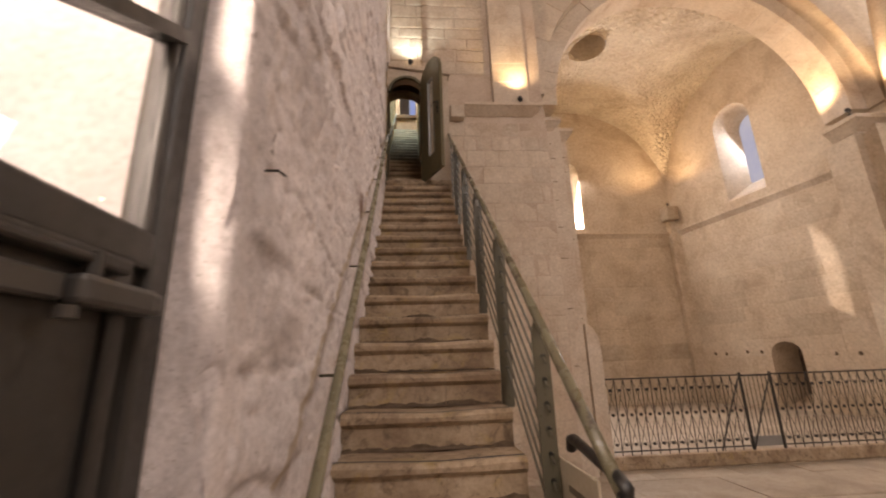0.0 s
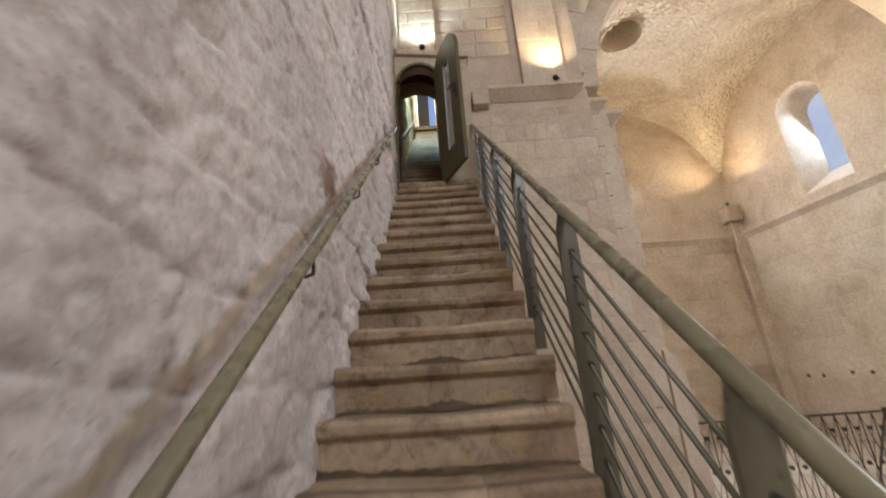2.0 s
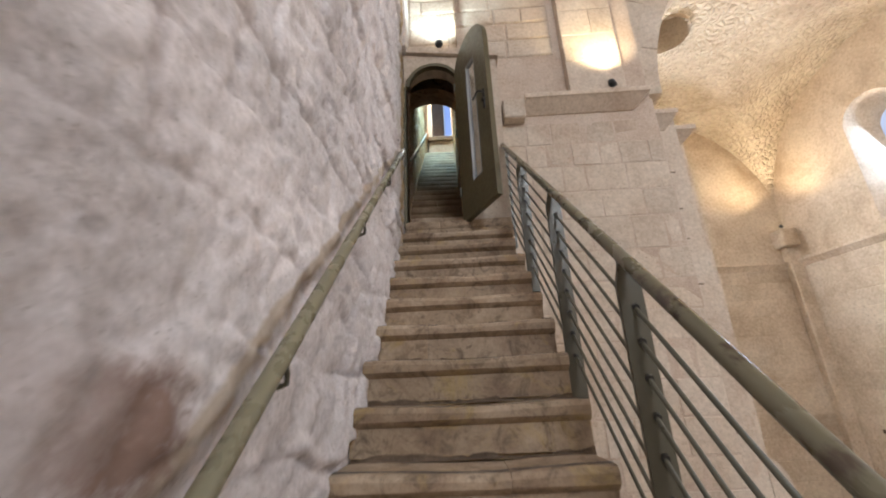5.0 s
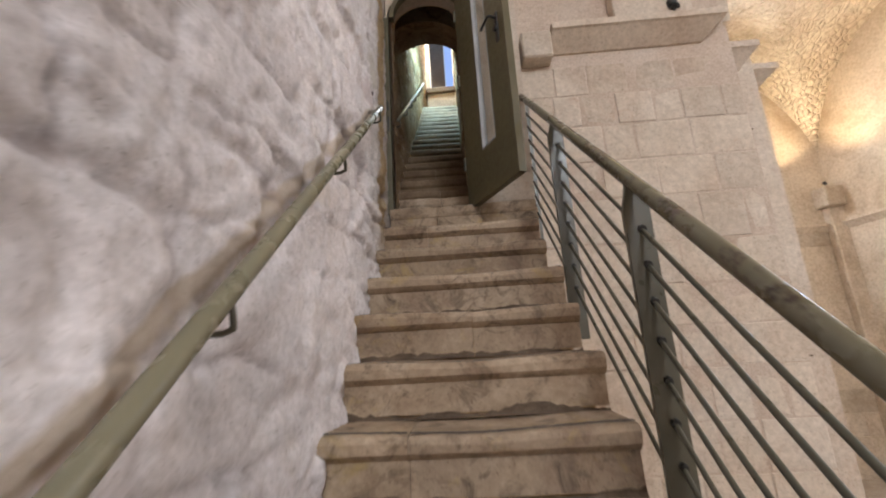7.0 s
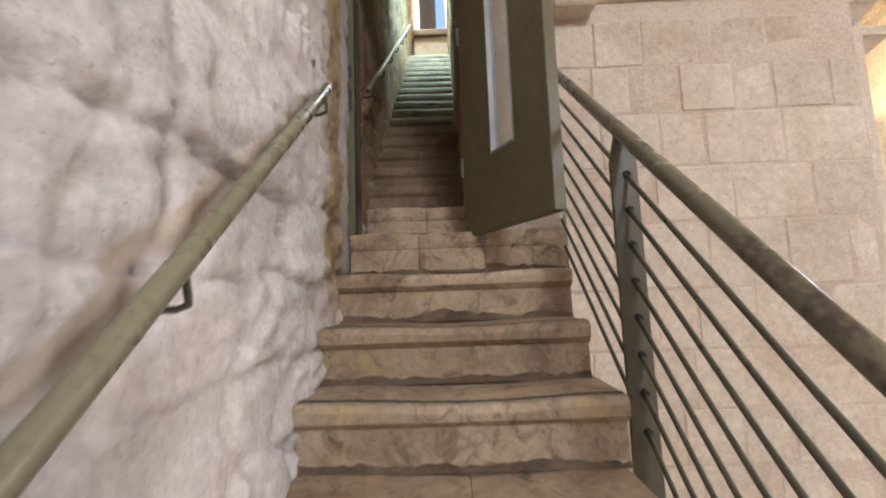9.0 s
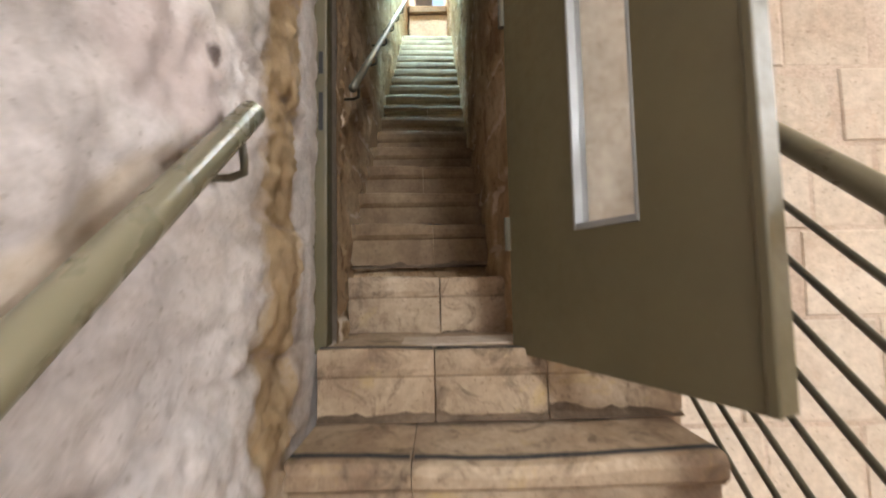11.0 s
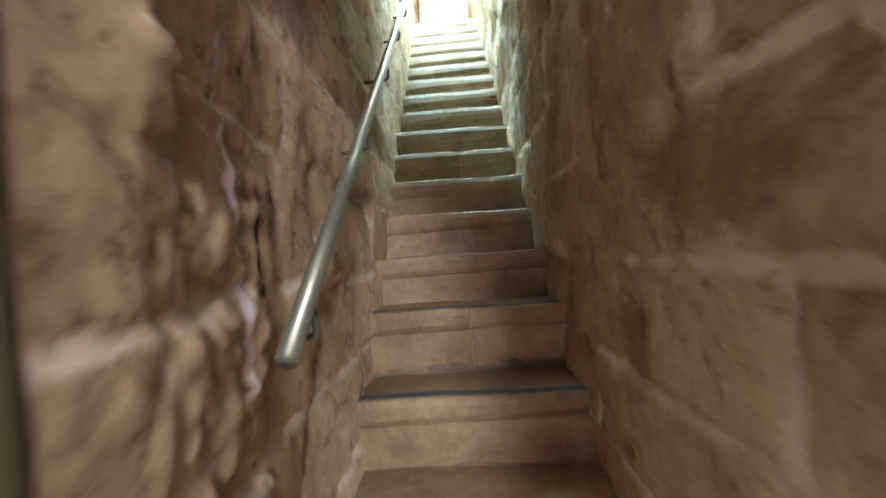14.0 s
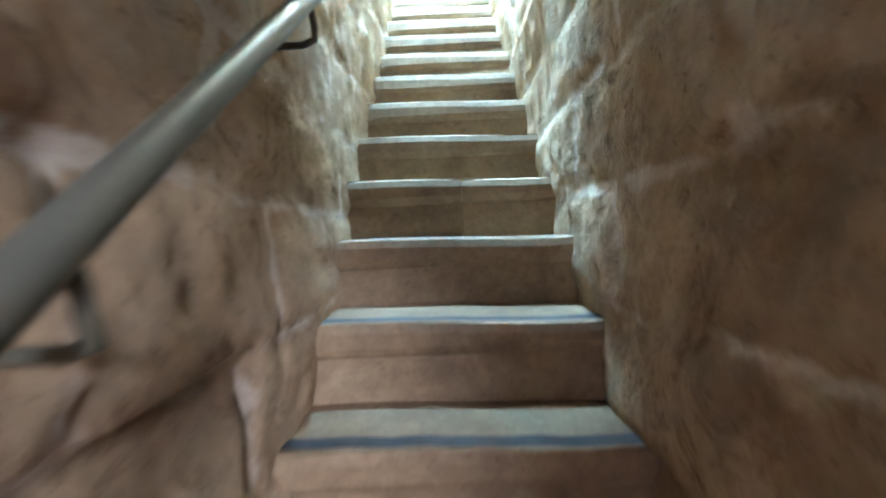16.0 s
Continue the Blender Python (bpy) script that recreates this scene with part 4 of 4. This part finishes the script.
wall_rail("handrail", lambda y: -0.27 - 0.015 * (y - 4), 0.98, 5.64, lambda y: 0.8643 * y - 0.1694, 0.0205, [1.14, 1.88, 2.62, 3.36, 4.1, 4.83, 5.6], M_RAIL, WALL_X, "sage-green painted tubular handrail with scuffed paint on the wall")
wall_rail("handrail", lambda y: -0.338, 6.65, 9.9, lambda y: 0.815 * y - 0.2, 0.017, [6.75, 7.28, 7.78, 8.3, 8.8, 9.3], M_GALV, PASS_L, "bare shiny steel tubular handrail in the passage")


def balustrade():
    top = thing("balustrade", "olive painted steel balustrade with flat posts and thin rods", "railing", at=(0.69, 2.2, FLOOR))
    inv = Matrix.Translation((-0.69, -2.2, -FLOOR))
    y0, y1 = 1.4, 6.38
    ys = [2.16, 3.0, 3.845, 4.66, 5.5, 6.33]
    bm = tube([(0.68, y, rail_z(y)) for y in span(y0, y1, 0.3)], 0.0235, 16)
    bm.transform(inv)
    part("handrail", bm, M_SCUFF, top, "scuffed sage-painted tube", smooth=True)
    bm = tube([(0.68, 1.4, rail_z(1.4)), (0.68, 1.375, rail_z(1.4) - 0.004), (0.682, 1.372, rail_z(1.4) + 0.018), (0.684, 1.42, 1.06), (0.69, 1.8, 1.11), (0.695, 1.85, 1.1), (0.7, 1.87, 1.06)], 0.021, 12)
    bm.transform(inv)
    part("rail_return", bm, M_BLACK, top, "dark rail end turned back to the post", smooth=True)
    rz = rail_z(y1)
    bm = tube([(0.68, y1 - 0.01, rz), (0.68, y1 + 0.01, rz + 0.004), (0.675, y1 + 0.022, rz - 0.01), (0.662, y1 + 0.024, rz - 0.06), (0.668, y1 + 0.024, rz - 0.11)], 0.016, 12)
    bm.transform(inv)
    part("rail_end", bm, M_SCUFF, top, "rail end bent down beside the wall", smooth=True)
    for k in range(8):
        drop = 0.135 + 0.112 * k
        bm = tube([(0.7, y, rod_z(y) - drop) for y in (2.12, y1)], 0.0075, 8)
        bm.transform(inv)
        part("rod", bm, M_STEEL, top, smooth=True)
    for y in ys:
        z1 = rail_z(y) - 0.015
        z0 = rod_z(y) - 1.175
        pts = [(0.653, z0), (0.735, z0), (0.735, z1 - 0.1), (0.722, z1 - 0.055), (0.712, z1 - 0.02), (0.71, z1), (0.672, z1), (0.672, z1 - 0.02), (0.664, z1 - 0.055), (0.653, z1 - 0.1)]
        bm = prism(pts, "y", y - 0.009, y + 0.009)
        bm.transform(inv)
        post = part("post", bm, M_STEEL, top)
        for k in range(8):
            zz = rod_z(y) - 0.135 - 0.112 * k
            bm = tube([(0.7, y - 0.016, zz - 0.006), (0.7, y + 0.016, zz + 0.006)], 0.0125, 8)
            bm.transform(inv)
            part("ferrule", bm, M_BLACK, post)
    return top


balustrade()


# ---- the upper door ----
def upper_door():
    hinge = Vector((0.256, 6.262, 4.218))
    w, spring, crown = 0.68, 1.77, 2.07
    top = thing("door", "olive-brown arched steel door standing open, with a glazed slot", "door", at=hinge)
    top.rotation_euler = (0, 0, radians(-65))
    out = [(0, 0.0), (w, 0.0)] + [(w / 2 + w / 2 * math.cos(a), spring + (crown - spring) * math.sin(a)) for a in [math.pi * k / 20 for k in range(21)]]
    slot = [(0.275, 0.345), (0.45, 0.345), (0.45, 1.68), (0.275, 1.68)]
    part("leaf", holed(out, [slot], 0.045, Matrix.Translation((0, -0.045, 0))), M_DOOR, top)
    for x0, x1, z0, z1 in ((0.269, 0.278, 0.33, 1.695), (0.447, 0.456, 0.33, 1.695), (0.278, 0.447, 0.33, 0.346), (0.278, 0.447, 1.679, 1.695)):
        part("glazing_bead", box(x0, x1, -0.048, 0.002, z0, z1, 0.002), M_GREYL, top, "pale aluminium bead")
    pane = part("pane", box(0.27, 0.455, -0.026, -0.02, 0.335, 1.69), M_GLASS, top, "clear glass")
    pane.visible_shadow = False
    part("edge_stile", box(w - 0.014, w + 0.006, -0.049, 0.004, 0.0, spring, 0.003), M_DOOR, top)
    plate = part("lock_plate", box(0.585, 0.62, -0.058, -0.045, 0.93, 1.15, 0.006, 2), M_BLACK, top)
    bm = tube([(0.602, -0.05, 1.11), (0.602, -0.1, 1.11), (0.592, -0.108, 1.11), (0.495, -0.108, 1.085)], 0.009, 10)
    part("handle", bm, M_BLACK, plate, "black lever handle", smooth=True)
    part("key_cylinder", tube([(0.602, -0.045, 1.02), (0.602, -0.075, 1.02)], 0.017, 14), M_BLACK, plate)
    for z in (0.3, 1.0, 1.6):
        part("hinge", tube([(-0.005, -0.05, z), (-0.005, -0.05, z + 0.1)], 0.01, 10), M_STEEL, top)


upper_door()


def door_frame():
    y0, y1 = 6.25, 6.315
    top = tagged(new("door_frame"), "olive painted steel door frame with a round head", "door frame", kind="structure")
    for x0, x1, n in ((-0.4, -0.337, "jamb"), (0.255, 0.29, "jamb")):
        j = part(n, box(x0, x1, y0, y1, 4.22, 5.93, 0.006, 2), M_DOOR, top)
        if x0 < 0:
            for z in (4.9, 5.08):
                part("strike_plate", box(x1 - 0.026, x1 - 0.012, y0 - 0.002, y0 + 0.004, z, z + (0.07 if z > 5.0 else 0.12)), M_BLACK, j)
    pts = [(-0.02 + r * math.cos(a), 5.93 + r * math.sin(a)) for r, ang in ((0.31, range(21)), (0.272, range(20, -1, -1))) for a in [math.pi * k / 20 for k in ang]]
    part("head", prism(pts, "y", y0, y1), M_DOOR, top)


door_frame()


# ---- the lower door by the camera's start ----
def lower_door():
    x = -0.44
    top = tagged(new("door_lower"), "closed grey steel door with a glazed arched fanlight", "door", kind="structure")
    top.location.y = 0.1
    part("leaf", box(x - 0.05, x, -0.62, 0.72, FLOOR, 1.6, 0.006), M_GREY, top)
    part("rebate", box(x - 0.02, x + 0.012, 0.655, 0.668, FLOOR, 1.56), M_BLACK, top)
    part("frame_post", box(x - 0.07, x + 0.01, 0.745, 0.815, FLOOR, 3.2, 0.01, 2), M_GREY, top)
    part("frame_post", box(x - 0.04, x + 0.004, 0.722, 0.746, 1.66, 3.2, 0.006), M_GREY, top)
    part("transom", box(x - 0.06, x + 0.012, -0.62, 0.746, 1.6, 1.672, 0.008, 2), M_GREY, top)
    part("drip_rail", box(x, x + 0.025, -0.62, 0.68, 1.575, 1.604, 0.008, 2), M_GREY, top)
    part("glazing_bar", prism([(0.0, 1.69), (0.74, 2.105), (0.74, 2.14), (0.0, 1.725)], "x", x - 0.035, x + 0.02), M_GREY, top)
    pane = part("pane", box(x - 0.015, x - 0.008, -0.62, 0.73, 1.66, 2.9), M_GLASS, top, "clear glass over a bright outside wall")
    pane.visible_shadow = False
    part("frame_head", box(x - 0.06, x + 0.03, -0.62, 0.83, 2.7, 2.8, 0.01), M_GREY, top)
    closer = thing("door_closer", "grey overhead door closer with its slide arm", "door closer", at=(x + 0.005, 0.66, 1.535))
    part("body", box(0.0, 0.04, -0.01, 0.165, -0.024, 0.022, 0.01, 2), M_CLOSER, closer)
    part("end_cap", box(0.002, 0.038, 0.16, 0.19, -0.02, 0.018, 0.008, 2), M_CLOSER, closer)
    part("arm", box(0.005, 0.025, -0.62, 0.05, 0.042, 0.056, 0.004), M_GREY, closer)
    part("plate", box(0.0, 0.02, -0.6, -0.015, -0.02, 0.018, 0.004), M_CLOSER, closer)
    part("arm_pivot", tube([(0.018, 0.03, 0.0), (0.018, 0.03, 0.06)], 0.013, 12), M_GREY, closer)
    part("mounting_screw", tube([(0.03, -0.02, -0.045), (0.03, -0.02, -0.028)], 0.014, 10), M_CLOSER, closer)


lower_door()
tagged(part("backdrop_outside", box(-2.6, -2.5, -4.0, 4.5, -1.0, 7.0), M_OUT), "pale rough wall outside the glass, its daylight given as a glow", "wall", kind="structure")


# ---- uplights ----
def uplight(at, label, aim=0.3):
    top = thing("uplight", label, "lamp", "uplights of the church", at)
    part("base", box(-0.035, 0.035, -0.035, 0.035, 0.0, 0.012, 0.003), M_BLACK, top)
    part("stem", tube([(0, 0, 0.01), (0, 0, 0.06), (0, 0.008, 0.075)], 0.008, 8), M_BLACK, top)
    part("yoke", tube([(-0.045, 0.0, 0.11), (-0.045, 0, 0.075), (0.045, 0, 0.075), (0.045, 0, 0.11)], 0.005, 6), M_BLACK, top)
    head = part("head", tube([(0, -0.01, 0.08), (0, -0.004, 0.085), (0, 0.03, 0.135), (0, 0.034, 0.14)], [0.022, 0.036, 0.048, 0.044], 16), M_BLACK, top, smooth=True)
    part("lens", tube([(0, 0.034, 0.14), (0, 0.036, 0.143)], 0.04, 16), M_BULB, head, "lit warm lens")


uplight((0.06, END_Y - 0.15, 6.436), "small black uplight on the ledge over the door")
uplight((1.97, END_Y - 0.12, 5.735), "small black uplight on the pier cornice")
uplight((9.5, 13.95, 6.72), "small lit uplight on the corner corbel")
uplight((8.75, 6.78, 5.92), "small black uplight on the impost")
uplight((9.6, 6.78, 5.92), "small black uplight on the impost")


# ---- iron railing of the bay ----
def iron_railing(x0, x1, name="iron_railing"):
    y, z0, h = 7.05, BAY_Z + 0.015, 1.17
    top = thing(name, "low wrought iron lattice railing with small rosettes", "railing", "railings under the great arch", at=(x0, y, z0))
    w = x1 - x0
    part("top_rail", box(0, w, -0.012, 0.012, h - 0.025, h, 0.004), M_IRON, top)
    part("bottom_rail", box(0, w, -0.01, 0.01, 0.05, 0.07, 0.003), M_IRON, top)
    n = max(2, round(w / 0.155))
    s = w / n
    for i in range(n + 1):
        part("bar", tube([(i * s, 0, 0.0), (i * s, 0, h)], 0.0075, 6), M_IRON, top)
        if i < n:
            for a, b in (((i * s, 0.07), ((i + 1) * s, 0.58)), (((i + 1) * s, 0.07), (i * s, 0.58)), ((i * s, 0.58), ((i + 1) * s, h - 0.02)), (((i + 1) * s, 0.58), (i * s, h - 0.02))):
                part("lattice_bar", tube([(a[0], 0.004, a[1]), (b[0], 0.004, b[1])], 0.0045, 5), M_IRON, top)
            for z in (0.16, 0.6, 0.98):
                part("rosette", tube([((i + 0.5) * s, -0.012, z), ((i + 0.5) * s, 0.012, z)], 0.026, 8), M_IRON, top)
    return top


iron_railing(3.02, 5.5)
iron_railing(6.08, 8.92)


def iron_gate():
    y, z0 = 7.05, BAY_Z + 0.015
    top = thing("iron_gate", "narrow iron gate with slanting stays between two posts", "gate", at=(5.5, y, z0))
    for x in (0.02, 0.56):
        part("post", box(x - 0.018, x + 0.018, -0.018, 0.018, 0, 1.2, 0.004), M_IRON, top)
    part("top_rail", box(0.04, 0.54, -0.012, 0.012, 1.13, 1.16, 0.003), M_IRON, top)
    part("bottom_plate", box(0.05, 0.53, -0.008, 0.008, 0.05, 0.2, 0.003), M_GREYL, top)
    for k in range(6):
        part("bar", tube([(0.1 + 0.075 * k, 0, 0.1), (0.1 + 0.075 * k, 0, 1.14)], 0.006, 6), M_IRON, top)
    for x in (0.0, 0.55):
        part("stay", tube([(x, -0.02, 1.16), (x - 0.28, -0.04, 0.62), (x - 0.56, -0.06, 0.02)], 0.013, 8), M_IRON, top)


iron_gate()


# ---- sign at the foot of the stair ----
sign = thing("sign_board", "beige notice board behind the balustrade at the stair foot", "sign", at=(0.745, 2.0, 0.55))
part("board", box(0.0, 0.012, -0.25, 0.25, -0.45, 0.42, 0.003), M_SIGN, sign)
for k in range(7):
    part("text_bar", box(-0.004, 0.0, -0.2, 0.12 + 0.05 * (k % 3) - 0.05, 0.3 - 0.07 * k, 0.325 - 0.07 * k), M_INK, sign)

# ---- loose small things ----
hook = thing("iron_hook", "rusty iron stub in the limewashed wall", "hook", at=(WALL_X, 1.12, 1.94))
part("stub", tube([(-0.02, 0, 0), (0.028, 0.0, 0.0), (0.032, 0.05, 0.008)], 0.004, 6), M_IRON, hook)
cable = thing("electric_cable", "black electric cable looped under the passage vault", "cable", at=(-0.3, 7.6, 6.9))
part("loop", tube([(-0.1, 0, 0.25), (-0.02, 0.02, 0.2), (0.03, 0.03, 0.1), (0.06, 0.04, -0.02), (0.05, 0.05, -0.12), (0.01, 0.05, -0.13), (-0.02, 0.04, -0.05), (-0.03, 0.04, 0.1), (-0.05, 0.04, 0.3)], 0.008, 8), M_BLACK, cable, smooth=True)

# discs proud of the wall; their dark colour stands for the holes' shade
for u, z in ((0.73, 1.43), (1.13, 1.42), (1.85, 1.46), (2.29, 1.44), (4.18, 1.35), (4.7, 1.34)):
    hole = tagged(part("putlog_hole", tube([(u, -0.012, z), (u + 0.01, 0.05, z)], 0.055, 7), M_DARK), "small proud disc painting a putlog hole's shade on the bay wall", "wall hole", "row of putlog holes", kind="structure")
    hole.matrix_world = SIDE

# ---- separate stones of walls and floor ----
ashlar(pier, Matrix.Translation((0.7, END_Y, FLOOR)), 1.72, 5.72, 0.3, 0.34, M_ASHLAR, 31, chamfer=0.004, gap=0.013, proud=0.003)
ashlar(wall_end, Matrix.Translation((-0.3, END_Y, 6.4)), 1.72, 4.8, 0.26, 0.5, M_ASHLAR, 33, chamfer=0.014, gap=0.01, proud=0.012)
ashlar(pier, Matrix.Translation((1.5, END_Y - 0.1, 5.76)), 0.63, 5.2, 0.42, 0.7, M_ASHLAR, 34, depth=0.03)
ashlar(floor, Matrix.Translation((0.75, -1.0, FLOOR - 0.02)) @ Matrix.Rotation(radians(-90), 4, "X"), 8.4, 8.0, 0.9, 1.1, M_FLOOR, 35, name="paving_slab", proud=0.018, depth=0.04, gap=0.01, chamfer=0.006)
far = bpy.data.objects["wall_far"]
side = bpy.data.objects["wall_side"]
ashlar(far, Matrix.Translation((6.4, FAR_Y, BAY_Z)), 3.05, 5.68, 0.46, 0.85, M_BAY, 36, proud=0.004)
ashlar(side, SIDE @ Matrix.Translation((0.3, 0, BAY_Z)), 5.0, 5.72, 0.46, 0.95, M_BAY, 37, proud=0.004, keep=lambda a, b, z0, z1: not (b + 0.3 > 2.5 and a + 0.3 < 3.45 and z0 + BAY_Z < 1.75))
